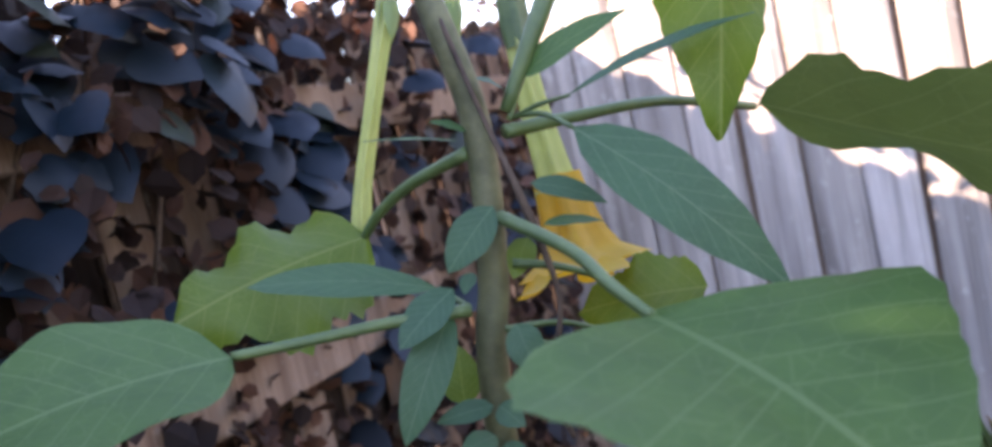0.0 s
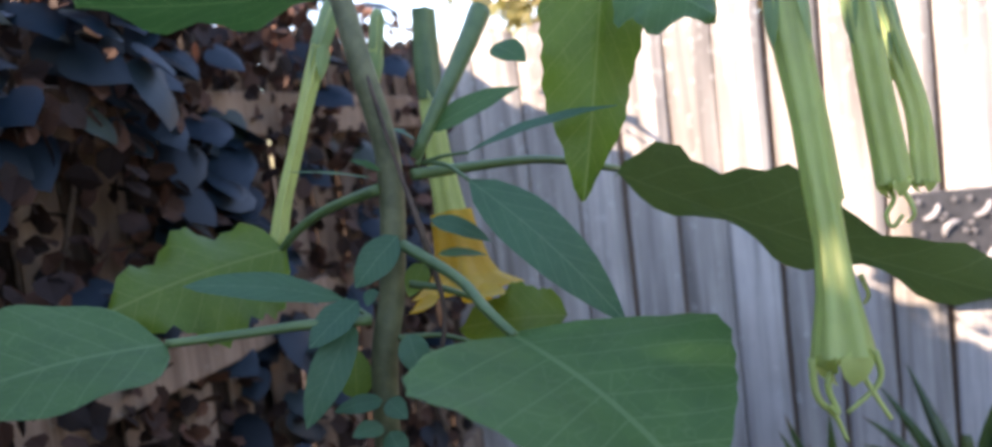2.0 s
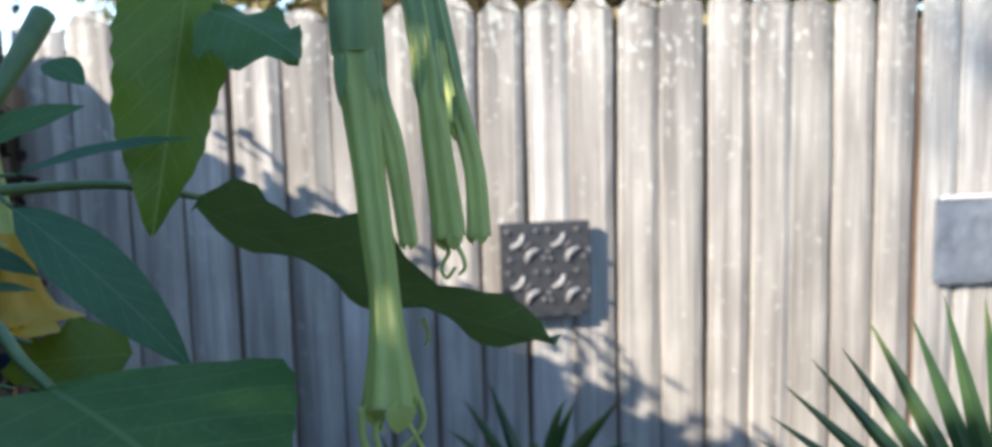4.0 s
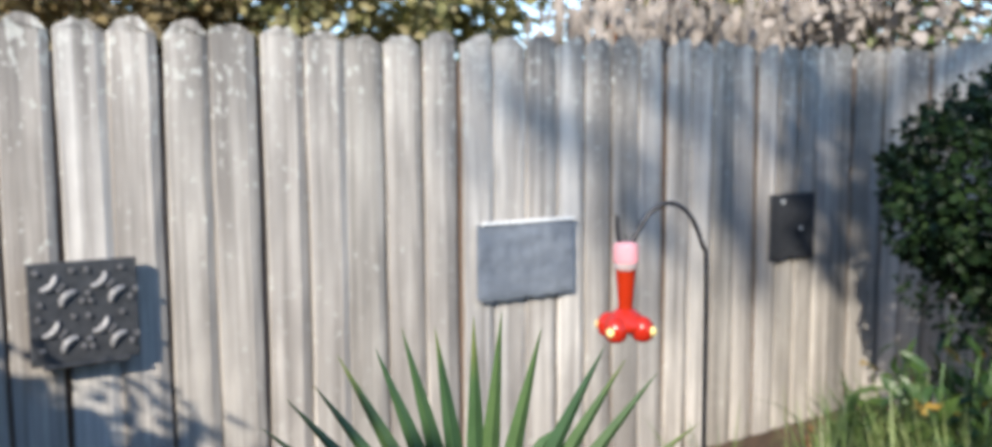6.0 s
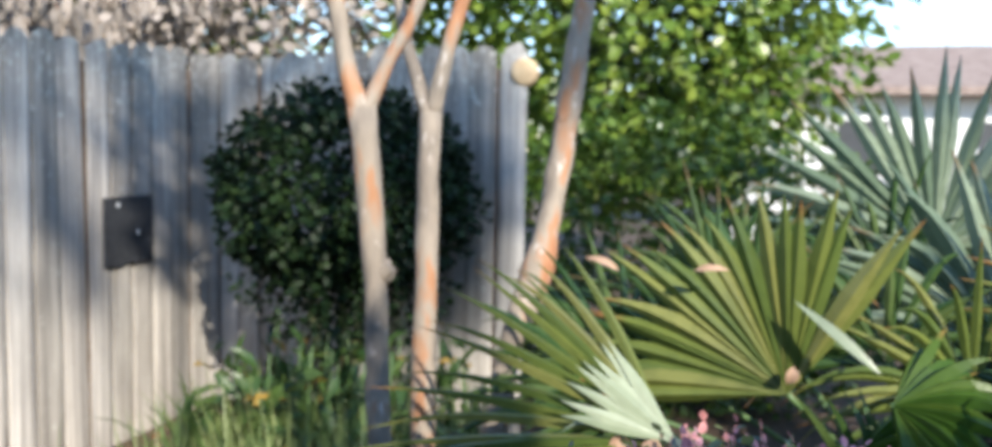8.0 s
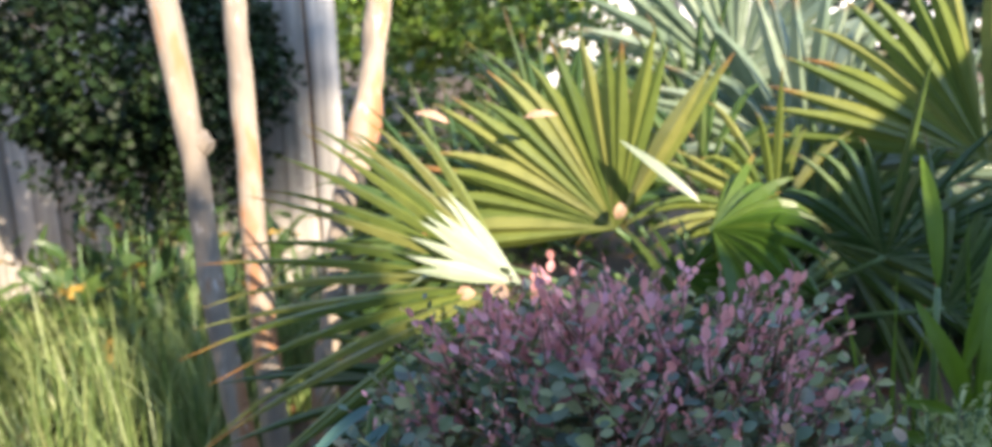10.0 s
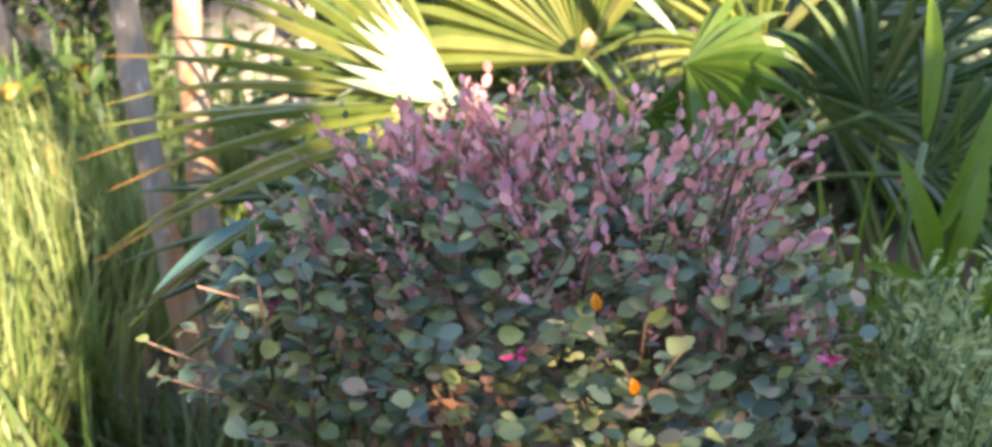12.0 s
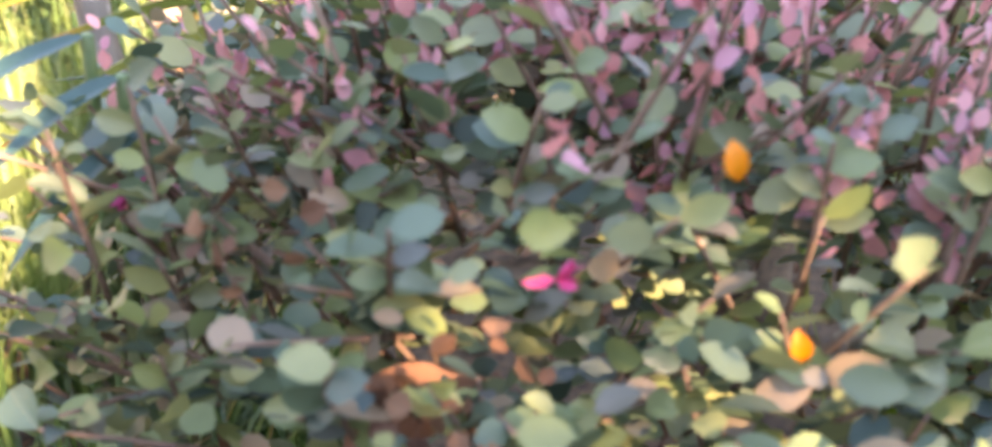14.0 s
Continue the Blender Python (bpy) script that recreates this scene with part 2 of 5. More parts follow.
M_BROWN = plain_mat("dry brown vine", (0.05, 0.03, 0.02), (0.12, 0.08, 0.05), 60, 0.8)
M_TWIG = plain_mat("pinkish brown twig", (0.16, 0.09, 0.06), (0.30, 0.19, 0.13), 70, 0.8)
M_FLOWER = leaf_mat("wilting trumpet flower", [(0.54, 0.64, 0.22), (0.66, 0.72, 0.28)], 0.4, 0.45, None, False)
M_YELLOW = leaf_mat("golden trumpet petal", [(0.75, 0.42, 0.03), (0.8, 0.52, 0.06)], 0.5, 0.5, None, False, (1, 0.8, 0.2))
M_CALYX = leaf_mat("pale green flower sheath", [(0.24, 0.38, 0.15), (0.32, 0.45, 0.18)], 0.45, 0.35, None, False)
# low leaves and grass in shade: a copy with the shade in its greens
M_UNDER = leaf_mat("understorey leaf, shade in colour", [(0.025, 0.06, 0.018), (0.05, 0.10, 0.025), (0.09, 0.14, 0.03)], 0.4, 0.3)
M_ORANGE = plain_mat("orange petal", (0.80, 0.20, 0.005), (0.85, 0.30, 0.01), 40, 0.5)
M_MAGENTA = plain_mat("magenta petal", (0.6, 0.05, 0.18), (0.75, 0.1, 0.28), 40, 0.5)
M_SOIL = plain_mat("leafy mulch", (0.035, 0.022, 0.014), (0.13, 0.08, 0.045), 30, 0.95, 0, 1.0)
M_WHITE = plain_mat("white painted wall", (0.7, 0.72, 0.72), (0.8, 0.81, 0.8), 3, 0.6)
M_ROOF = plain_mat("brown roof shingle", (0.20, 0.15, 0.13), (0.30, 0.24, 0.21), 6, 0.9)
M_TAN = plain_mat("tan cut wood", (0.45, 0.32, 0.18), (0.6, 0.45, 0.28), 30, 0.8)
M_PLASTER = plain_mat("shade wall plaster", (0.38, 0.35, 0.31), (0.46, 0.43, 0.38), 6, 0.9)


def bark_mat():
    m, nt, bs, out = mat("peeling smooth bark")
    v = coords(nt, (1, 1, 0.38))
    a, b = noisy(nt, v, 9.0, 3.0), noisy(nt, v, 45.0, 4.0)
    c = ramp(nt, a, [(0.38, (0.15, 0.125, 0.10)), (0.53, (0.27, 0.225, 0.175)), (0.60, (0.32, 0.16, 0.08)), (0.74, (0.27, 0.105, 0.045))])
    c = mixed(nt, ramp(nt, b, [(0.62, (0, 0, 0)), (0.70, (0.8,) * 3)]), c, (0.50, 0.46, 0.42))
    nt.links.new(c, bs.inputs["Base Color"])
    bs.inputs["Roughness"].default_value = 0.75
    bumped(nt, bs, b, 0.5, 0.006)
    return m


M_BARK = bark_mat()


def syrup_mat(name, col, rough, trans):
    m, nt, bs, out = mat(name)
    n = noisy(nt, coords(nt, (1, 1, 1)), 25.0)
    nt.links.new(ramp(nt, n, [(0.3, col), (0.8, tuple(min(1, v * 1.2) for v in col))]), bs.inputs["Base Color"])
    bs.inputs["Roughness"].default_value = rough
    bs.inputs["Transmission Weight"].default_value = trans
    return m


M_NECTAR = syrup_mat("red nectar bottle", (0.42, 0.03, 0.008), 0.1, 0.3)
M_REDBASE = syrup_mat("red plastic base", (0.42, 0.022, 0.010), 0.15, 0.15)
M_PINKGLASS = syrup_mat("pink tinted clear glass", (0.9, 0.45, 0.5), 0.08, 0.5)
M_FEEDYEL = plain_mat("pale yellow plastic flower", (0.75, 0.6, 0.2), (0.8, 0.68, 0.3), 30, 0.4)


# ---- mesh helpers ----
def mesh(name, verts, faces, uvs=None, smooth=True):
    me = bpy.data.meshes.new(name)
    me.from_pydata([tuple(v) for v in verts], [], [tuple(f) for f in faces])
    if smooth:
        me.polygons.foreach_set("use_smooth", [True] * len(me.polygons))
    if uvs is not None:
        lay = me.uv_layers.new(name="UVMap")
        idx = np.empty(len(me.loops), dtype=np.int32)
        me.loops.foreach_get("vertex_index", idx)
        lay.data.foreach_set("uv", np.asarray(uvs, dtype=np.float32)[idx].ravel())
    me.update()
    return me


def part(name, me, material, parent=None, label=""):
    if isinstance(me, bmesh.types.BMesh):
        bm, me = me, bpy.data.meshes.new(name)
        bm.to_mesh(me)
        bm.free()
    if material and not me.materials:
        me.materials.append(material)
    ob = new(name, me)
    if parent:
        ob.parent = parent
    if label:
        ob["label"] = label
    return ob


def thing(name, label, category, group="", kind="", at=(0, 0, 0)):
    ob = new(name)
    ob.location = at
    ob.empty_display_size = 0.05
    return tagged(ob, label, category, group, kind)


def box(sx, sy, sz, at=(0, 0, 0), bevel=0.0, segs=1):
    bm = bmesh.new()
    bmesh.ops.create_cube(bm, size=1.0)
    bmesh.ops.scale(bm, vec=(sx, sy, sz), verts=bm.verts)
    bmesh.ops.translate(bm, vec=at, verts=bm.verts)
    if bevel:
        bmesh.ops.bevel(bm, geom=bm.edges[:], offset=bevel, segments=segs, affect="EDGES")
    return bm


def curve_pts(pts, n):
    """Smooth points through a few given ones."""
    p = [Vector(q) for q in pts]
    p = [p[0] * 2 - p[1]] + p + [p[-1] * 2 - p[-2]]
    out = []
    for i in range(1, len(p) - 2):
        for k in range(n):
            t = k / n
            a, b, c, d = p[i - 1], p[i], p[i + 1], p[i + 2]
            out.append(0.5 * ((2 * b) + (c - a) * t + (2 * a - 5 * b + 4 * c - d) * t * t + (3 * b - a - 3 * c + d) * t ** 3))
    out.append(p[-2])
    return out


def sweep(pts, radii, segs=10, n=5, lumpy=0.0, flute=0, cap=True):
    """A tube through pts; radii are spread along it."""
    line = curve_pts(pts, n)
    verts, faces, uvs = [], [], []
    side = Vector((0.31, 0.2, 0.93))
    for i, p in enumerate(line):
        d = (line[min(i + 1, len(line) - 1)] - line[max(i - 1, 0)]).normalized()
        u = side - d * side.dot(d)
        if u.length < 1e-3:
            u = Vector((1, 0, 0)) - d * d.x
        u.normalize()
        side = u
        w = d.cross(u)
        f = i / (len(line) - 1) * (len(radii) - 1)
        k = min(int(f), len(radii) - 2)
        r0 = radii[k] + (radii[k + 1] - radii[k]) * (f - k)
        for s in range(segs):
            a = 2 * math.pi * s / segs
            r = r0 * (1 + (0.22 * math.cos(flute * a) + 0.05 * math.cos(3 * flute * a) if flute else 0))
            if lumpy:
                r *= 1 + lumpy * noise.noise(p * 14 + Vector((math.cos(a), math.sin(a), 0)) * 0.8)
            verts.append(p + (u * math.cos(a) + w * math.sin(a)) * r)
            uvs.append((i / len(line), s / segs))
    for i in range(len(line) - 1):
        for s in range(segs):
            t = (s + 1) % segs
            faces.append((i * segs + s, i * segs + t, (i + 1) * segs + t, (i + 1) * segs + s))
    if cap:
        faces.append(tuple(range(segs))[::-1])
        faces.append(tuple((len(line) - 1) * segs + s for s in range(segs)))
    return mesh("tube", verts, faces, uvs)


def joined(meshes):
    verts, faces = [], []
    for me in meshes:
        o = len(verts)
        verts += [v.co.copy() for v in me.vertices]
        faces += [tuple(o + i for i in p.vertices) for p in me.polygons]
    return mesh("joined", verts, faces)


def axes(d, up):
    """Columns: along d, across, normal near up."""
    d = Vector(d).normalized()
    up = Vector(up)
    n = up - d * up.dot(d)
    if n.length < 1e-4:
        n = Vector((0.3, 0.9, 0.2)) - d * Vector((0.3, 0.9, 0.2)).dot(d)
    n.normalize()
    return d, n.cross(d), n


def leaf(base, tip, up, width, droop=0.1, fold=0.1, wavy=0.0, teeth=0.0, widest=0.4, rows=12, cols=6, twist=0.0, blunt=1.0):
    """A leaf blade with a midrib from base to tip, with its own map."""
    base, tip = Vector(base), Vector(tip)
    L = (tip - base).length
    d, s, n = axes(tip - base, up)
    verts, uvs, faces = [], [], []
    for i in range(rows + 1):
        t = i / rows
        e = math.log(0.5) / math.log(widest)
        w = math.sin(math.pi * min(1, max(0.0, t)) ** e) ** (0.75 * blunt) if 0 < t < 1 else 0.0
        w = max(w, 0.012)
        mid = base + d * (t * L) + n * (droop * L * (math.sin(math.pi * t) - 0.6 * t * t + 0.0))
        a = twist * t
        ss, nn = s * math.cos(a) + n * math.sin(a), n * math.cos(a) - s * math.sin(a)
        for j in range(cols + 1):
            v = j / cols * 2 - 1
            edge = 1 + (teeth * (1 if (i % 2) else -1) if abs(v) == 1 else 0)
            x = v * w * width / 2 * edge
            z = fold * abs(x) + wavy * width * math.sin(t * 17 + (2 if v > 0 else 0)) * v * v * 0.12 * 2
            verts.append(mid + ss * x + nn * z)
            uvs.append((t, j / cols * w * 0.9 + (1 - w * 0.9) / 2))
    k = cols + 1
    for i in range(rows):
        for j in range(cols):
            faces.append((i * k + j, i * k + j + 1, (i + 1) * k + j + 1, (i + 1) * k + j))
    return mesh("leaf", verts, faces, uvs)


ROUND = ([(0, 0, 0), (0.12, 0.17, 0.03), (0.35, 0.31, 0.07), (0.62, 0.31, 0.06), (0.86, 0.18, 0.02), (1, 0, -0.05), (0.86, -0.18, 0.02), (0.62, -0.31, 0.06), (0.35, -0.31, 0.07), (0.12, -0.17, 0.03), (0.35, 0, 0), (0.65, 0, 0)],
         [(0, 10, 2, 1), (0, 9, 8, 10), (10, 11, 3, 2), (10, 8, 7, 11), (11, 5, 4, 3), (11, 7, 6, 5)])
OVAL = ([(0, 0, 0), (0.3, 0.38, 0.07), (0.32, 0, 0), (0.3, -0.38, 0.07), (0.68, 0.36, 0.05), (0.68, 0, 0), (0.68, -0.36, 0.05), (1, 0, -0.06)],
        [(0, 2, 1), (0, 3, 2), (1, 2, 5, 4), (2, 3, 6, 5), (4, 5, 7), (5, 6, 7)])
LANCE = ([(0, 0, 0), (0.35, 0.17, 0.04), (0.35, 0, 0), (0.35, -0.17, 0.04), (0.7, 0.13, 0), (0.7, 0, -0.05), (0.7, -0.13, 0), (1, 0, -0.16)],
         [(0, 2, 1), (0, 3, 2), (1, 2, 5, 4), (2, 3, 6, 5), (4, 5, 7), (5, 6, 7)])
HALF = [(-0.07, 0.15), (-0.06, 0.34), (0.06, 0.49), (0.24, 0.52), (0.40, 0.47), (0.56, 0.42), (0.72, 0.29), (0.87, 0.14)]
RIM = [(0.07, 0.0)] + HALF + [(1.0, 0.0)] + [(x, -y) for x, y in reversed(HALF)]
IVY = ([(0.42, 0, 0.07)] + [(x, y, 0.06 - 0.45 * y * y - 0.16 * x * x) for x, y in RIM], [(0, 1 + (k + 1) % 18, 1 + k) for k in range(18)])
NEEDLE = ([(0, 0.03, 0), (0, -0.03, 0), (0.5, 0.03, 0.02), (0.5, -0.03, 0.02), (1, 0, -0.1)], [(0, 1, 3, 2), (2, 3, 4)])


def cloud(spots, template, rng, smooth=False):
    """One mesh of many leaves: spots are (place, direction, up, size)."""
    tv, tf = np.array(template[0], dtype=np.float64), template[1]
    verts, faces = [], []
    for p, d, up, size in spots:
        a, s, n = axes(d, up)
        o = len(verts)
        bend = rng.uniform(0.6, 1.5)
        for x, y, z in tv:
            verts.append(p + (a * x + s * y + n * (z * bend)) * size)
        faces += [tuple(o + i for i in f) for f in tf]
    return mesh("leaves", verts, faces, None, smooth)


def sphere_dir(rng):
    z, a = rng.uniform(-1, 1), rng.uniform(0, 2 * math.pi)
    r = math.sqrt(1 - z * z)
    return Vector((r * math.cos(a), r * math.sin(a), z))


def crown_spots(rng, count, centre, radii, size, shell=0.55, rough=0.25, flat=0.4, keep=None, seed=0.0):
    """Leaves over an uneven, gappy, clumped ellipsoid."""
    out, c, tries = [], Vector(centre), 0
    while len(out) < count and tries < count * 12:
        tries += 1
        d = sphere_dir(rng)
        lump = 1 + rough * noise.noise(d * 2.3 + Vector((seed, 0, 0))) + rough * 0.6 * noise.noise(d * 6 + Vector((0, seed, 0)))
        r = lump * (shell + (1 - shell) * rng.random() ** 0.6)
        p = c + Vector((d.x * radii[0], d.y * radii[1], d.z * radii[2])) * r
        if noise.noise(p * (2.2 / max(radii)) * 2 + Vector((seed, seed, 0))) < -0.28:
            continue
        if keep and not keep(p):
            continue
        way = (d + sphere_dir(rng) * 0.9 + Vector((0, 0, -flat * 0.4))).normalized()
        out.append((p, way, (d * 0.6 + Vector((0, 0, 0.7)) + sphere_dir(rng) * 0.5), size * rng.uniform(0.6, 1.25)))
    return out


# ---- ground ----
def ground():
    rng = random.Random(3)
    xs = [-60, -20, -8] + [-4 + 0.25 * i for i in range(41)] + [9, 14, 25, 60, 400]
    ys = [-400, -60, -20, -8] + [-3 + 0.25 * i for i in range(29)] + [6, 9, 15, 30, 60, 400]
    xs = [-400] + xs
    verts = [Vector((x, y, 0.025 * noise.noise(Vector((x * 1.5, y * 1.5, 0)))) if abs(x) < 5 and abs(y) < 5 else Vector((x, y, 0))) for y in ys for x in xs]
    w = len(xs)
    faces = [(j * w + i, j * w + i + 1, (j + 1) * w + i + 1, (j + 1) * w + i) for j in range(len(ys) - 1) for i in range(w - 1)]
    ob = part("ground", mesh("ground", verts, faces), M_SOIL)
    tagged(ob, "dark garden soil under bark mulch and leaf litter", "ground", kind="structure")


ground()


# ---- fences ----
def board_mesh(seed, w, h, t):
    """A picket: worn rounded top, slightly wavy edges."""
    rng = random.Random(seed)
    rows, verts, faces = 12, [], []
    bow = rng.uniform(-0.006, 0.006)
    turn, crest, ease = rng.uniform(0.004, 0.012), rng.uniform(0.10, 0.30), rng.uniform(0.0, 0.0035)
    for i in range(rows + 1):
        z = h * i / rows
        a = rng.uniform(-0.0012, 0.0012)
        b = rng.uniform(-0.0012, 0.0012)
        dx = bow * math.sin(math.pi * i / rows)
        verts += [(-w / 2 + a + dx, -t / 2 + 0.003 + ease, z), (-w / 2 + a + 0.004 + dx, -t / 2 + ease, z), (-w * 0.2 + dx, -t / 2 - a, z), (w * crest + dx, -t / 2 + b, z), (w / 2 + b - 0.004 + dx, -t / 2 + turn, z),
                  (w / 2 + b + dx, -t / 2 + turn + 0.003, z), (w / 2 + b + dx, t / 2, z), (-w / 2 + a + dx, t / 2, z)]
    n = 8
    for i in range(rows):
        for s in range(n):
            u = (s + 1) % n
            faces.append((i * n + s, i * n + u, (i + 1) * n + u, (i + 1) * n + s))
    faces.append(tuple(range(n))[::-1])
    top = rows * n
    cut = rng.uniform(0.012, 0.03)
    lean = rng.uniform(-0.012, 0.012)
    o = len(verts)
    k = 7
    for s in range(k):
        u = s / (k - 1) * 2 - 1
        z = h + cut * (1 - abs(u) ** 2.6) + lean * u + rng.uniform(-0.004, 0.004)
        verts += [(u * w * 0.46, -t / 2 + 0.002, z), (u * w * 0.46, t / 2 - 0.002, z - 0.004)]
    for s in range(k - 1):
        faces.append((o + 2 * s, o + 2 * s + 2, o + 2 * s + 3, o + 2 * s + 1))
    faces.append(tuple(range(top, top + 6)) + tuple(o + 2 * s for s in range(k - 1, -1, -1)))
    faces.append((top + 6, top + 7) + tuple(o + 2 * s + 1 for s in range(k)))
    faces.append((top + 5, top + 6, o + 2 * (k - 1) + 1, o + 2 * (k - 1)))
    faces.append((top + 7, top + 0, o, o + 1))
    return mesh("board", verts, faces, None, False)


def fence(name, label, start, end, tops, pitch, first, seed, material, thick=0.018, rails=1):
    """Boards side by side from start to end; the boards' faces lie to the right of the line when rails = -1."""
    rng = random.Random(seed)
    f = thing(name, label, "fence", kind="structure")
    # brown strips added behind the gaps, standing in for the shade in them
    back = box(pitch * 0.6, 0.006, 1.0, (0, 0, 0.5))
    bme = bpy.data.meshes.new('backing_board')
    back.to_mesh(bme)
    back.free()
    bme.materials.append(M_RAIL)
    a, b = Vector(start), Vector(end)
    d = (b - a).normalized()
    L = (b - a).length
    ang = math.atan2(d.y, d.x)
    kinds = [board_mesh(seed * 50 + i, pitch * rng.uniform(0.90, 0.965), 1.0, thick) for i in range(9)]
    for me in kinds:
        me.materials.append(material)
    i = 0
    x = first
    while x < L:
        s = x / L
        ob = new("board", kinds[rng.randrange(9)])
        ob.parent = f
        h = tops[0] + (tops[1] - tops[0]) * s - 0.02 + rng.uniform(-0.012, 0.012)
        p = a + d * (x + pitch / 2)
        nrm = Vector((-d.y, d.x, 0))
        p += nrm * rng.uniform(-0.004, 0.004)
        ob.matrix_local = Matrix.Translation(p) @ Euler((radians(rng.uniform(-0.25, 0.25)), radians(rng.uniform(-0.3, 0.3)), ang + radians(rng.uniform(-1.0, 1.0)))).to_matrix().to_4x4() @ Matrix.Diagonal((1, 1, h, 1))
        bk = new('backing_board', bme)
        bk.parent = f
        q = a + d * x + Vector((-d.y, d.x, 0)) * rails * 0.022
        bk.matrix_local = Matrix.Translation(q) @ Euler((0, 0, ang)).to_matrix().to_4x4() @ Matrix.Diagonal((1, 1, h - 0.06, 1))
        x += pitch
    nrm = Vector((-d.y, d.x, 0)) * rails
    for z in (0.38, 1.05, 1.45):
        me = box(L, 0.038, 0.088, bevel=0.004)
        r = part("rail", me, M_RAIL, f, "brown horizontal fence rail")
        r.matrix_local = Matrix.Translation((a + b) / 2 + nrm * (thick / 2 + 0.021 + 0.018) + Vector((0, 0, z))) @ Euler((0, 0, ang)).to_matrix().to_4x4()
    return f


FY = 2.76
# ---- things on the main fence ----
def stud_panel():
    """Black moulded square tile with round studs and tilted discs."""
    t = thing("wall_panel", "black moulded plastic square panel with raised round studs hung on the fence", "panel", at=(0.042, FY - 0.052, 0.785))
    part("plate", box(0.274, 0.022, 0.28, (0, 0.010, 0.14), 0.003), M_BLACK, t)
    for x in (-0.09, 0.09):
        part("spacer", box(0.03, 0.030, 0.05, (x, 0.036, 0.15), 0.002), M_BLACK, t)
    part("bottom_rim", box(0.22, 0.03, 0.012, (0, 0.006, -0.004), 0.003), M_BLACK, t)
    for gx in (0, 1):
        for gz in (0, 1):
            for dx, dz, turn in ((-0.062, 0.062, -45), (0.018, -0.018, 135)):
                arc = []
                for k in range(7):
                    a = radians(turn - 52 + 104 * k / 6)
                    arc.append((-0.041 + 0.124 * gx + dx + 0.034 * math.cos(a), -0.004, 0.055 + 0.126 * gz + dz + 0.034 * math.sin(a)))
                part("raised_rib", sweep(arc, [0.005, 0.009, 0.0105, 0.009, 0.005], 10, 3), M_BAND, t, "shiny curved raised rib")
            for dx, dz in ((-0.075, 0.075), (0.012, 0.075), (-0.068, -0.012), (-0.022, 0.026), (-0.012, 0.036), (0.035, -0.01), (0.05, 0.01)):
                part("stud", lathe_stud(-0.041 + 0.124 * gx + dx, 0.055 + 0.126 * gz + dz), M_GLOSS, t)


def lathe_stud(x, z):
    bm = bmesh.new()
    bmesh.ops.create_cone(bm, segments=12, radius1=0.0085, radius2=0.006, depth=0.012, cap_ends=True)
    bmesh.ops.rotate(bm, matrix=Euler((radians(90), 0, 0)).to_matrix(), verts=bm.verts)
    bmesh.ops.translate(bm, vec=(x, -0.004, z), verts=bm.verts)
    return bm


def slate_panel():
    t = thing("wall_panel", "grey embossed plastic panel with a pale top edge hung on the fence", "panel", at=(1.553, FY - 0.026, 0.80))
    rng = random.Random(8)
    nx, nz, w, h = 26, 18, 0.437, 0.28
    verts, faces = [], []
    for j in range(nz + 1):
        for i in range(nx + 1):
            u, v = i / nx, j / nz
            z = v * h
            y = -0.006 * noise.noise(Vector((u * 5 + v * 2, v * 4, 3))) - 0.003 * noise.noise(Vector((u * 14, v * 12, 1)))
            if 0.02 < u < 0.98 and 0.04 < v < 0.86:
                y -= 0.003
            ragged = 0.006 * noise.noise(Vector((u * 9, 0, 5))) if j == 0 else 0
            verts.append(Vector((-w / 2 + u * w, y, z + ragged)))
    k = nx + 1
    for j in range(nz):
        for i in range(nx):
            faces.append((j * k + i, j * k + i + 1, (j + 1) * k + i + 1, (j + 1) * k + i))
    part("face", mesh("face", verts, faces), M_SLATE, t)
    part("backing", box(w - 0.004, 0.016, h - 0.012, (0, 0.012, h / 2 + 0.004), 0.002), M_SLATE, t)
    part("top_edge", box(w * 0.96, 0.02, 0.012, (0.01, 0.002, h + 0.004), 0.003), M_WHITE, t, "pale worn top edge")


def dark_panel():
    t = thing("wall_panel", "small black square panel with two pale screws on the fence", "panel", at=(3.085, FY - 0.022, 0.825))
    w, h = 0.315, 0.30
    rng = random.Random(4)
    n = 14
    verts = []
    for y in (0.0, 0.012):
        for i in range(n + 1):
            verts.append((-w / 2 + w * i / n, y, rng.uniform(-0.010, 0.006)))
        for i in range(n + 1):
            verts.append((w / 2 - w * i / n, y, h + rng.uniform(-0.002, 0.002)))
    m = 2 * (n + 1)
    faces = [tuple(range(m))[::-1] and tuple(range(m)), tuple(range(2 * m - 1, m - 1, -1))]
    faces += [(i, m + i, m + (i + 1) % m, (i + 1) % m) for i in range(m)]
    part("plate", mesh("plate", verts, faces, None, False), M_BLACK, t)
    for x, z in ((-0.075, 0.265), (0.055, 0.135)):
        bm = bmesh.new()
        bmesh.ops.create_uvsphere(bm, u_segments=10, v_segments=6, radius=0.009)
        bmesh.ops.scale(bm, vec=(1, 0.5, 1), verts=bm.verts)
        bmesh.ops.translate(bm, vec=(x, -0.002, z), verts=bm.verts)
        part("screw", bm, M_WHITE, t, "pale screw head")


stud_panel()
slate_panel()
dark_panel()


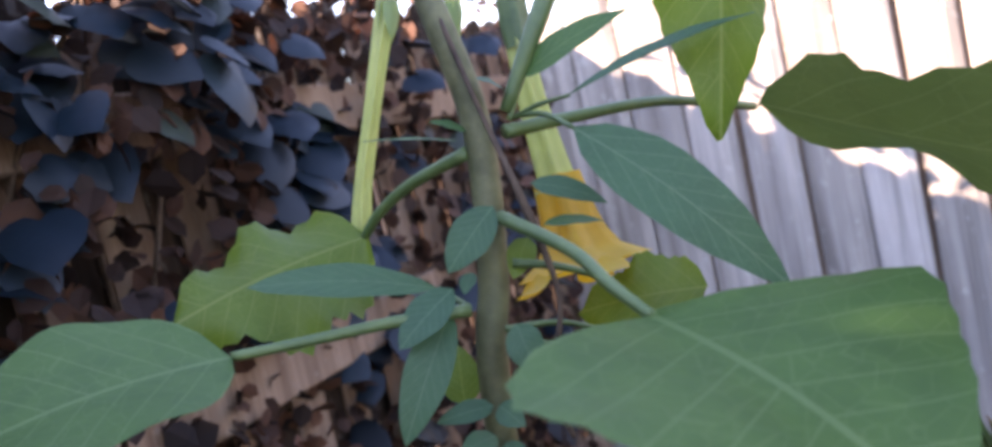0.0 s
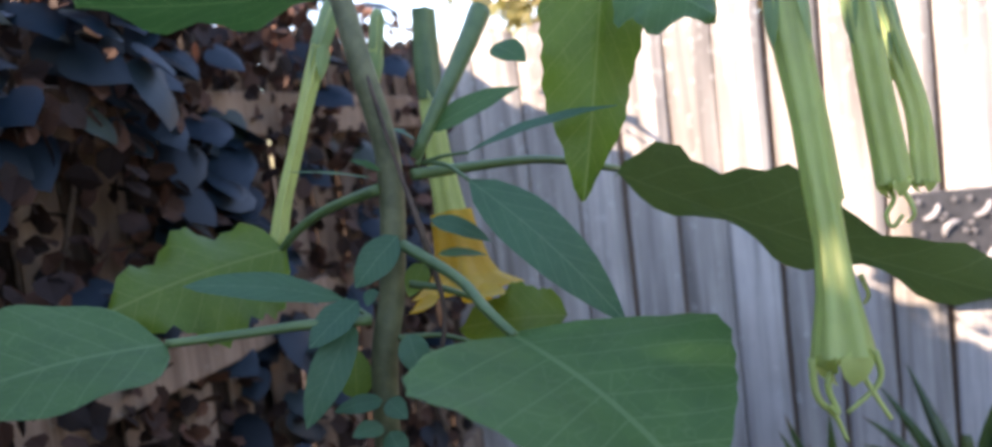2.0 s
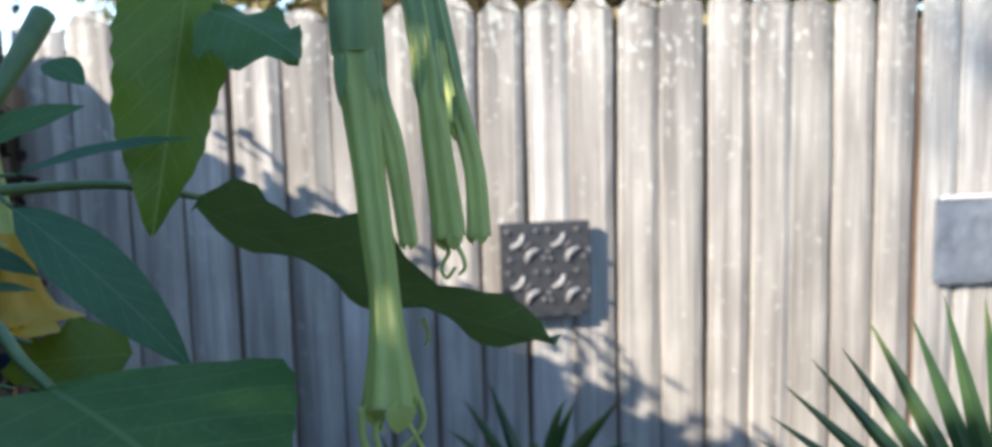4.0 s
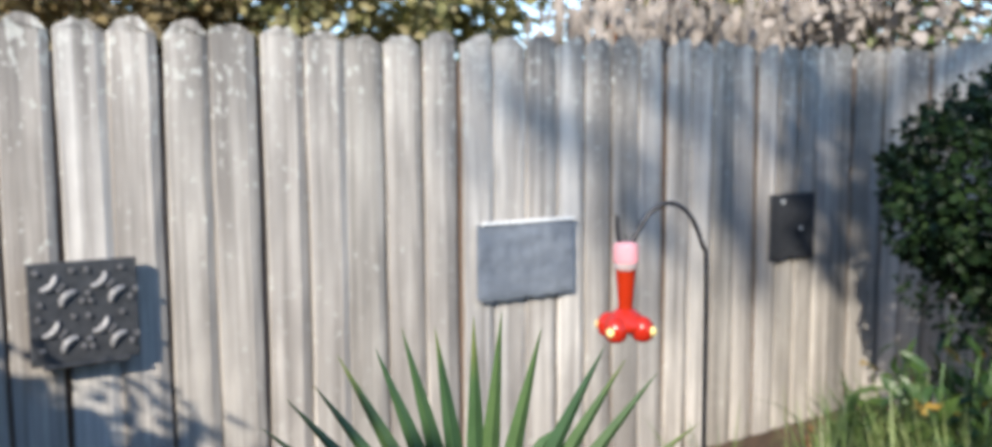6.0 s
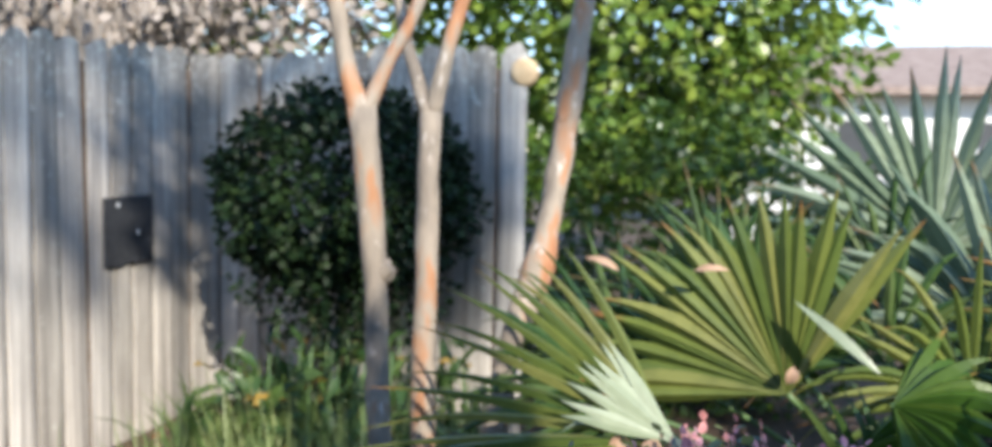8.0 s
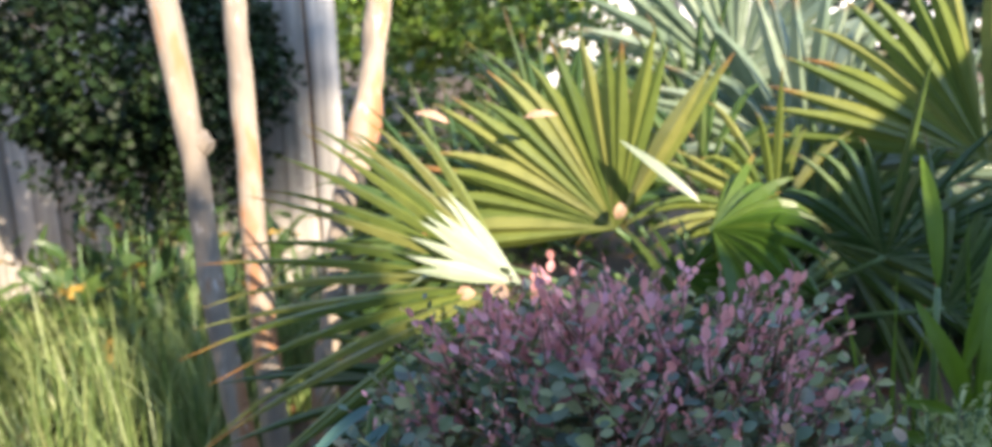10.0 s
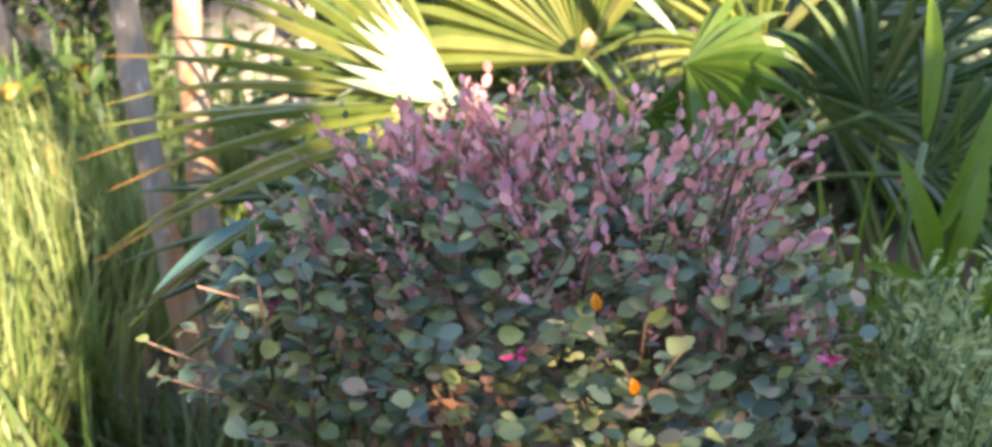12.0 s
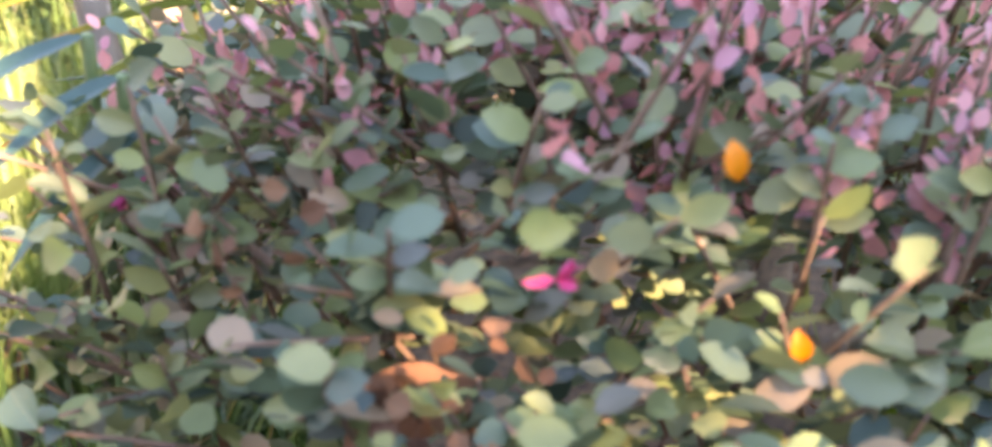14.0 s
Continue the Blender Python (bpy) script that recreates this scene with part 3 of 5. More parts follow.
# ---- feeder on its crook ----
def lathe(profile, segs=20, at=(0, 0, 0)):
    verts, faces = [], []
    for r, z in profile:
        for s in range(segs):
            a = 2 * math.pi * s / segs
            verts.append((at[0] + r * math.cos(a), at[1] + r * math.sin(a), at[2] + z))
    for i in range(len(profile) - 1):
        for s in range(segs):
            u = (s + 1) % segs
            faces.append((i * segs + s, i * segs + u, (i + 1) * segs + u, (i + 1) * segs + s))
    faces.append(tuple(range(segs))[::-1])
    faces.append(tuple((len(profile) - 1) * segs + s for s in range(segs)))
    return mesh("lathe", verts, faces)


M_CLEAR = syrup_mat("clear glass", (0.85, 0.82, 0.8), 0.08, 0.7)
FX, FYY = 0.70, 1.25
def feeder():
    c = thing("shepherd_hook", "thin black iron garden hook standing in the soil", "garden hook", at=(0, 0, 0))
    d = Vector((0.86, -0.5, 0)).normalized()
    top = Vector((FX, FYY, 0))

    def at(u, z):
        return top + d * u + Vector((0, 0, z))
    part("pole", sweep([at(0.142, 0.0), at(0.142, 0.6), at(0.142, 1.13), at(0.135, 1.20), at(0.110, 1.256), at(0.075, 1.275), at(0.042, 1.258),
                        at(0.018, 1.222), at(0.003, 1.203), at(-0.010, 1.207), at(-0.015, 1.228), at(-0.016, 1.256)], [0.0042] * 12, 8, 6), M_IRON, c)
    f = thing("bird_feeder", "red hummingbird feeder with pink clear cap hanging from the iron hook", "bird feeder", at=(FX, FYY, 1.05))
    f.scale = (0.84, 0.84, 0.96)
    part("bottle", lathe([(0.016, 0.028), (0.015, 0.04), (0.016, 0.06), (0.019, 0.09), (0.0215, 0.115), (0.0215, 0.122)], 20), M_NECTAR, f)
    part("neck", lathe([(0.022, 0.114), (0.0245, 0.118), (0.0245, 0.128)], 20), M_CLEAR, f, "clear glass band")
    part("cap", lathe([(0.0255, 0.128), (0.0265, 0.131), (0.0265, 0.158), (0.024, 0.163), (0.012, 0.166)], 20), M_PINKGLASS, f, "pink clear cap")
    part("base", lathe([(0.018, 0.006), (0.038, 0.004), (0.044, 0.010), (0.042, 0.022), (0.030, 0.034), (0.017, 0.044)], 24), M_REDBASE, f, "glossy red scalloped base")
    for k in range(4):
        a = radians(20 + 90 * k)
        p = (0.040 * math.cos(a), 0.040 * math.sin(a), 0.008)
        part("port", lathe([(0.012, -0.020), (0.021, -0.014), (0.024, 0.0), (0.021, 0.013), (0.012, 0.022), (0.004, 0.025)], 16, p), M_REDBASE, f, "red bulb round a feeding hole")
        q = Vector((math.cos(a), math.sin(a), 0))
        bm = bmesh.new()
        bmesh.ops.create_uvsphere(bm, u_segments=10, v_segments=6, radius=0.009)
        bmesh.ops.translate(bm, vec=q * 0.062 + Vector((0, 0, 0.008)), verts=bm.verts)
        part("flower_insert", bm, M_FEEDYEL, f, "pale yellow plastic flower")
    part("hanger", sweep([(0, 0, 0.164), (0.001, 0, 0.17), (0, 0.001, 0.178)], [0.002, 0.002, 0.002], 6, 4), M_IRON, f)


feeder()


# ---- fan palms ----
def fan(hub, stalk_from, face, up, radius, count, spread, width, material, parent, rng, sag=0.25, split=0.45, jitter=4.5, pleat=0.28, name="frond"):
    """A fan leaf: pleated segments that spread from the hub, on a stalk."""
    hub, face, up = Vector(hub), Vector(face).normalized(), Vector(up)
    d, s, n = axes(up, face)
    verts, faces, uvs = [], [], []
    for k in range(count):
        a = radians(-spread / 2 + spread * k / (count - 1) + rng.uniform(-jitter, jitter))
        burnt = rng.uniform(-0.12, 0.10)
        way = d * math.cos(a) + s * math.sin(a)
        way = (way + n * rng.uniform(-0.022, 0.04) * jitter).normalized()
        side = n.cross(way).normalized()
        R = radius * (0.80 + 0.2 * math.cos(a * 0.8)) * rng.uniform(1 - 0.035 * jitter, 1 + 0.013 * jitter)
        o = len(verts)
        rows = 7
        drop = sag * rng.uniform(0.3, 1.7) + (0.35 if rng.random() < 0.07 else 0)
        for i in range(rows + 1):
            t = i / rows
            w = width * (min(t / split, 1) if t < split else max(0.02, 1 - ((t - split) / (1 - split)) ** 1.3))
            p = hub + way * (R * t) + Vector((0, 0, -drop * R * t ** 3.2)) - n * 0.02 * t
            lift = n * (w * pleat)
            verts += [p - side * w / 2 - lift, p + lift * 0.6, p + side * w / 2 - lift]
            uvs += [(t, burnt)] * 3
        for i in range(rows):
            q = o + 3 * i
            faces += [(q, q + 1, q + 4, q + 3), (q + 1, q + 2, q + 5, q + 4)]
    fr = part(name, mesh("frond", verts, faces, uvs, False), material, parent)
    if stalk_from is not None:
        a = Vector(stalk_from)
        part("stalk", sweep([a, (a + hub) / 2 + Vector((0, 0, 0.03)), hub], [0.008, 0.006, 0.005], 7, 5), M_PETIOLE, fr)
    return fr


# ---- angel's trumpet plant ----
STEM = [(-0.804, 0.829, 1.501), (-0.796, 0.826, 1.468), (-0.785, 0.821, 1.417), (-0.773, 0.821, 1.353), (-0.772, 0.815, 1.297), (-0.778, 0.806, 1.233), (-0.79, 0.793, 1.149)]
BRANCH = [(-0.696, 0.879, 1.458), (-0.705, 0.861, 1.432), (-0.720, 0.840, 1.396), (-0.749, 0.821, 1.341)]
# base, tip, facing, width, material, droop, fold, wavy, teeth, widest
BLADES = []
BLADES.append(((-0.642, 0.682, 1.224), (-0.512, 0.588, 1.148), (0.72, -0.42, 0.62), 0.245, M_BRUG, 0.05, 0.15, 0.06, 0.015, 0.33))
BLADES.append(((-0.904, 0.683, 1.231), (-1.002, 0.531, 1.224), (0.15, -0.35, 0.9), 0.15, M_BRUG, 0.05, 0.15, 0.08, 0, 0.4))
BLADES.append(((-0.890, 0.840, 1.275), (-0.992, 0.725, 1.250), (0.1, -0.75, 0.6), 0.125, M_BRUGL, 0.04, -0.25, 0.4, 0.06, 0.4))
BLADES.append(((-0.594, 0.869, 1.309), (-0.339, 0.742, 1.212), (0.25, -0.5, -0.55), 0.118, M_BRUGU, 0.02, -0.2, 0.35, 0.05, 0.42))
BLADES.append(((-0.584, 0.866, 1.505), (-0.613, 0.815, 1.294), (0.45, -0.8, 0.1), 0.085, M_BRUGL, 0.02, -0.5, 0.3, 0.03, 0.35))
BLADES.append(((-0.692, 0.779, 1.321), (-0.583, 0.773, 1.209), (0.25, -0.8, 0.5), 0.045, M_BRUGY, 0.08, 0.1, 0.1, 0, 0.42))
BLADES.append(((-0.737, 0.829, 1.361), (-0.662, 0.843, 1.389), (0.2, -0.7, 0.6), 0.024, M_BRUG, 0.05, 0.15, 0.1, 0, 0.4))
BLADES.append(((-0.697, 0.801, 1.341), (-0.581, 0.811, 1.364), (-0.2, -0.35, 0.95), 0.024, M_BRUGY, 0.02, 0.3, 0.1, 0, 0.45))
BLADES.append(((-0.759, 0.789, 1.283), (-0.788, 0.762, 1.249), (0.2, -0.9, 0.3), 0.029, M_BRUGY, 0.05, 0.1, 0.1, 0, 0.45))
BLADES.append(((-0.805, 0.775, 1.238), (-0.897, 0.704, 1.271), (0.1, -0.8, 0.7), 0.026, M_BRUGY, 0.06, 0.1, 0.1, 0, 0.5))
BLADES.append(((-0.791, 0.770, 1.237), (-0.818, 0.733, 1.211), (0.2, -0.8, 0.5), 0.028, M_BRUGY, 0.05, 0.1, 0.1, 0, 0.45))
BLADES.append(((-0.795, 0.767, 1.224), (-0.825, 0.724, 1.151), (0.3, -0.9, 0.3), 0.031, M_BRUGY, 0.04, 0.15, 0.1, 0, 0.45))
BLADES.append(((-0.735, 0.801, 1.292), (-0.689, 0.808, 1.271), (0.1, -0.7, 0.7), 0.017, M_BRUGY, 0.08, 0.1, 0.1, 0, 0.4))
BLADES.append(((-0.750, 0.764, 1.210), (-0.739, 0.755, 1.178), (0.2, -0.9, 0.3), 0.024, M_BRUGY, 0.04, 0.1, 0.1, 0, 0.4))
BLADES.append(((-0.775, 0.809, 1.334), (-0.792, 0.792, 1.346), (0.1, -0.6, 0.8), 0.01, M_BRUG, 0.05, 0.1, 0.1, 0, 0.4))
BLADES.append(((-0.781, 0.806, 1.329), (-0.831, 0.763, 1.343), (0.0, -0.25, 0.95), 0.01, M_BRUG, 0.02, 0.1, 0.1, 0, 0.4))
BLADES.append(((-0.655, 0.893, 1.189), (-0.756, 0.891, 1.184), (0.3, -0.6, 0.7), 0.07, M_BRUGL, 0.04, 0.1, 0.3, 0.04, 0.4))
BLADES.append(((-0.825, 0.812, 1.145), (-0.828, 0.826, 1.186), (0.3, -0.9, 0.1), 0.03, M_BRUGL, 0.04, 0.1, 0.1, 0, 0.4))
BLADES.append(((-0.780, 0.767, 1.158), (-0.810, 0.743, 1.158), (0.1, -0.8, 0.6), 0.016, M_BRUGY, 0.05, 0.1, 0.1, 0, 0.4))
BLADES.append(((-0.777, 0.769, 1.157), (-0.756, 0.755, 1.147), (0.1, -0.8, 0.6), 0.018, M_BRUGY, 0.05, 0.1, 0.1, 0, 0.4))
BLADES.append(((-0.732, 0.800, 1.264), (-0.699, 0.825, 1.258), (0.1, -0.5, 0.8), 0.012, M_BRUG, 0.05, 0.1, 0.1, 0, 0.4))
BLADES.append(((-0.716, 0.674, 1.456), (-0.824, 0.556, 1.442), (0.1, -0.25, -0.95), 0.1, M_BRUG, 0.03, -0.1, 0.2, 0.03, 0.4))
BLADES.append(((-0.569, 0.845, 1.455), (-0.504, 0.819, 1.419), (0.2, -0.5, 0.7), 0.09, M_BRUG, 0.05, -0.2, 0.3, 0.03, 0.4))
BLADES.append(((-0.782, 0.765, 1.138), (-0.794, 0.737, 1.140), (0.1, -0.8, 0.6), 0.018, M_BRUGY, 0.05, 0.1, 0.1, 0, 0.4))
BLADES.append(((-0.747, 0.824, 1.354), (-0.755, 0.799, 1.366), (0.1, -0.7, 0.7), 0.014, M_BRUGY, 0.05, 0.1, 0.1, 0, 0.4))
BLADES.append(((-0.653, 0.752, 1.413), (-0.628, 0.737, 1.398), (0.1, -0.7, 0.7), 0.022, M_BRUG, 0.05, 0.1, 0.1, 0, 0.4))
BLADES.append(((-0.750, 0.813, 1.256), (-0.759, 0.795, 1.233), (0.2, -0.9, 0.2), 0.02, M_BRUGL, 0.05, 0.1, 0.1, 0, 0.4))
BLADES.append(((-0.777, 0.766, 1.133), (-0.760, 0.750, 1.113), (0.1, -0.8, 0.6), 0.02, M_BRUGY, 0.05, 0.1, 0.1, 0, 0.4))
BLADES.append(((-0.783, 0.785, 1.243), (-0.785, 0.772, 1.232), (0.1, -0.9, 0.3), 0.012, M_BRUGY, 0.05, 0.1, 0.1, 0, 0.4))
STALKS = []
STALKS.append(([(-0.751, 0.816, 1.328), (-0.718, 0.856, 1.328), (-0.665, 0.923, 1.325), (-0.614, 1.011, 1.305)], 0.0042))
STALKS.append(([(-0.756, 0.790, 1.275), (-0.699, 0.747, 1.253), (-0.666, 0.705, 1.237), (-0.642, 0.682, 1.224)], 0.004))
STALKS.append(([(-0.783, 0.772, 1.221), (-0.825, 0.743, 1.226), (-0.863, 0.715, 1.228), (-0.904, 0.683, 1.231)], 0.0038))
STALKS.append(([(-0.779, 0.811, 1.320), (-0.833, 0.824, 1.307), (-0.870, 0.834, 1.291), (-0.891, 0.839, 1.275)], 0.0042))
STALKS.append(([(-0.766, 0.777, 1.194), (-0.744, 0.786, 1.189), (-0.709, 0.779, 1.181)], 0.0032))
STALKS.append(([(-0.742, 0.824, 1.337), (-0.716, 0.802, 1.333), (-0.692, 0.779, 1.321)], 0.0018))
STALKS.append(([(-0.744, 0.823, 1.336), (-0.722, 0.811, 1.340), (-0.697, 0.801, 1.341)], 0.0016))
STALKS.append(([(-0.748, 0.821, 1.335), (-0.741, 0.826, 1.350), (-0.737, 0.829, 1.361)], 0.002))
STALKS.append(([(-0.784, 0.772, 1.223), (-0.797, 0.778, 1.230), (-0.805, 0.775, 1.238)], 0.002))
STALKS.append(([(-0.758, 0.797, 1.243), (-0.732, 0.807, 1.235), (-0.707, 0.828, 1.218)], 0.0026))
STALKS.append(([(-0.765, 0.779, 1.204), (-0.738, 0.801, 1.199), (-0.718, 0.820, 1.187)], 0.002))
VINE = [(-0.780, 0.815, 1.415), (-0.757, 0.801, 1.338), (-0.740, 0.788, 1.294), (-0.733, 0.788, 1.260), (-0.727, 0.786, 1.218), (-0.734, 0.780, 1.183), (-0.738, 0.775, 1.152), (-0.733, 0.775, 1.130)]
TRUMPETS = []
TRUMPETS.append(([(-0.848, 0.924, 1.496), (-0.865, 0.912, 1.453), (-0.887, 0.895, 1.381), (-0.907, 0.880, 1.314), (-0.914, 0.873, 1.278)], [0.0075, 0.0068, 0.0062, 0.0060, 0.0072]))
TRUMPETS.append(([(-0.465, 0.697, 1.459), (-0.464, 0.692, 1.410), (-0.458, 0.677, 1.337), (-0.453, 0.667, 1.275), (-0.452, 0.659, 1.245), (-0.451, 0.653, 1.211)], [0.0118, 0.0102, 0.0075, 0.0075, 0.0096, 0.0146]))
TRUMPETS.append(([(-0.428, 0.767, 1.483), (-0.419, 0.756, 1.411), (-0.413, 0.746, 1.347), (-0.408, 0.739, 1.293)], [0.0082, 0.0086, 0.0082, 0.0093]))
TRUMPETS.append(([(-0.409, 0.801, 1.456), (-0.397, 0.789, 1.387), (-0.386, 0.781, 1.336), (-0.385, 0.774, 1.288)], [0.0065, 0.0068, 0.0066, 0.0074]))
TRUMPETS.append(([(-0.454, 0.948, 1.483), (-0.451, 0.938, 1.404), (-0.438, 0.927, 1.347), (-0.429, 0.915, 1.266)], [0.0085, 0.0088, 0.0082, 0.0072]))
TRUMPETS.append(([(-0.835, 0.984, 1.482), (-0.839, 0.979, 1.450), (-0.844, 0.973, 1.410)], [0.006, 0.006, 0.004]))
BELL = [(-0.776, 0.955, 1.478), (-0.777, 0.949, 1.421), (-0.772, 0.938, 1.348), (-0.764, 0.930, 1.285), (-0.758, 0.923, 1.244), (-0.754, 0.917, 1.211)]
STRINGS = []
STRINGS.append([(-0.468, 0.648, 1.212), (-0.467, 0.646, 1.192), (-0.458, 0.651, 1.178), (-0.453, 0.651, 1.164)])
STRINGS.append([(-0.456, 0.651, 1.208), (-0.461, 0.647, 1.196), (-0.457, 0.646, 1.182), (-0.461, 0.645, 1.186)])
STRINGS.append([(-0.446, 0.655, 1.209), (-0.441, 0.653, 1.197), (-0.430, 0.654, 1.175)])
STRINGS.append([(-0.435, 0.658, 1.212), (-0.434, 0.655, 1.196), (-0.452, 0.648, 1.181)])
STRINGS.append([(-0.413, 0.739, 1.293), (-0.409, 0.738, 1.284), (-0.414, 0.738, 1.274), (-0.411, 0.736, 1.267), (-0.405, 0.735, 1.274)])
STRINGS.append([(-0.407, 0.738, 1.293), (-0.401, 0.735, 1.283), (-0.399, 0.733, 1.274), (-0.403, 0.734, 1.269)])
STRINGS.append([(-0.425, 0.805, 1.225), (-0.421, 0.802, 1.212), (-0.424, 0.802, 1.205)])
STRINGS.append([(-0.716, 0.934, 1.214), (-0.703, 0.928, 1.211), (-0.699, 0.929, 1.200)])


def trumpet_plant():
    t = thing("trumpet_shrub", "tall green flowering shrub with large leaves and hanging wilted trumpet flowers", "shrub")
    foot = Vector(STEM[-1])
    part("stem", sweep(STEM + [(foot.x - 0.005, foot.y - 0.03, 0.85), (foot.x, foot.y - 0.02, 0.4), (foot.x + 0.02, foot.y, -0.02)], [0.009, 0.0095, 0.010, 0.0105, 0.0108, 0.011, 0.0115, 0.013, 0.016], 14, 6, 0.07), M_STEM, t)
    part("branch", sweep(BRANCH, [0.009, 0.0085, 0.007, 0.0045], 10, 5, 0.15), M_PETIOLE, t, "smooth fresh green side branch")
    part("vine", sweep(VINE, [0.0016, 0.0018, 0.0020, 0.0028, 0.002, 0.0028, 0.002, 0.0016], 7, 5, 0.6), M_BROWN, t, "thin dry brown vine twisted beside the stem")
    for pts, r in STALKS:
        part("leaf_stalk", sweep(pts, [r * 1.2, r, r * 0.85], 8, 6), M_PETIOLE, t)
    for b, e, up, w, m, dr, fo, wa, te, wi in BLADES:
        big = w > 0.05
        part("leaf", leaf(b, e, up, w, dr, fo, wa, te, wi, 22 if big else 10, 10 if big else 4, 0.0, 1.7 if w > 0.2 else 1.0), m, t)
    for pts, rad in TRUMPETS:
        fl = part("flower", sweep(pts, rad, 20, 7, 0.12, 5, False), M_FLOWER, t, "long wilted yellow-green trumpet flower")
        a, b = Vector(pts[0]), Vector(pts[1])
        part("calyx", sweep([a + (a - b) * 0.25, a, a + (b - a) * 0.7, a + (b - a) * 1.0], [rad[0] * 0.5, rad[0] * 1.04, rad[0] * 1.08, rad[0] * 1.0], 18, 5, 0.08, 5, False), M_CALYX, fl)
        e, c = Vector(pts[-1]), Vector(pts[-2])
        d, s, n = axes(e - c, (0.4, -0.85, 0.2))
        for k in range(5):
            g = 2 * math.pi * k / 5 + 0.4
            o = s * math.cos(g) + n * math.sin(g)
            q = e + o * rad[-1] * 0.85 - d * 0.004
            part("petal_tip", leaf(q, q + d * rad[-1] * (0.9 + 0.5 * (k % 2)) - o * rad[-1] * 0.35, o, rad[-1] * 1.25, 0.1, 0.2, 0.1, 0, 0.3, 6, 4), M_FLOWER, fl)
        q0 = a + (b - a) * 0.95
        for k in range(3):
            g = 2 * math.pi * k / 3 + 0.9
            o = s * math.cos(g) + n * math.sin(g)
            part("sheath_point", leaf(q0 + o * rad[0] * 1.0, q0 + o * rad[1] * 1.2 + d * 0.035, o, 0.016, 0.02, -0.3, 0, 0, 0.3, 6, 4), M_CALYX, fl)
    bell = part("flower", sweep(BELL[3:], [0.0165, 0.0175, 0.019, 0.022, 0.028, 0.045], 24, 12, 0.06, 5, False), M_YELLOW, t, "open golden trumpet flower")
    part("tube", sweep(BELL[1:4] + [tuple(Vector(BELL[3]).lerp(Vector(BELL[4]), 0.25))], [0.008, 0.0095, 0.0125, 0.0168], 20, 7, 0.06, 5, False), M_FLOWER, bell, "pale yellow-green flower tube")
    part("calyx", sweep(BELL[:2] + [tuple(Vector(BELL[1]).lerp(Vector(BELL[2]), 0.4))], [0.010, 0.011, 0.010], 14, 6, 0.1, 5, False), M_PETIOLE, bell)
    # curled points of the bell's rim
    e, c = Vector(BELL[-1]), Vector(BELL[-2])
    d, s, n = axes(e - c, (0.4, -0.85, 0.2))
    for k in range(5):
        a = 2 * math.pi * k / 5
        o = s * math.cos(a) + n * math.sin(a)
        part("petal_tip", leaf(e + o * 0.044 - d * 0.004, e + o * 0.068 + d * 0.012, d, 0.032, 0.15, 0.1, 0, 0, 0.3, 6, 4), M_YELLOW, bell)
    for pts in STRINGS:
        part("flower_thread", sweep(pts, [0.0022, 0.0016, 0.0011], 6, 6, 0.4), M_FLOWER, t, "curled pale yellow flower thread")


trumpet_plant()


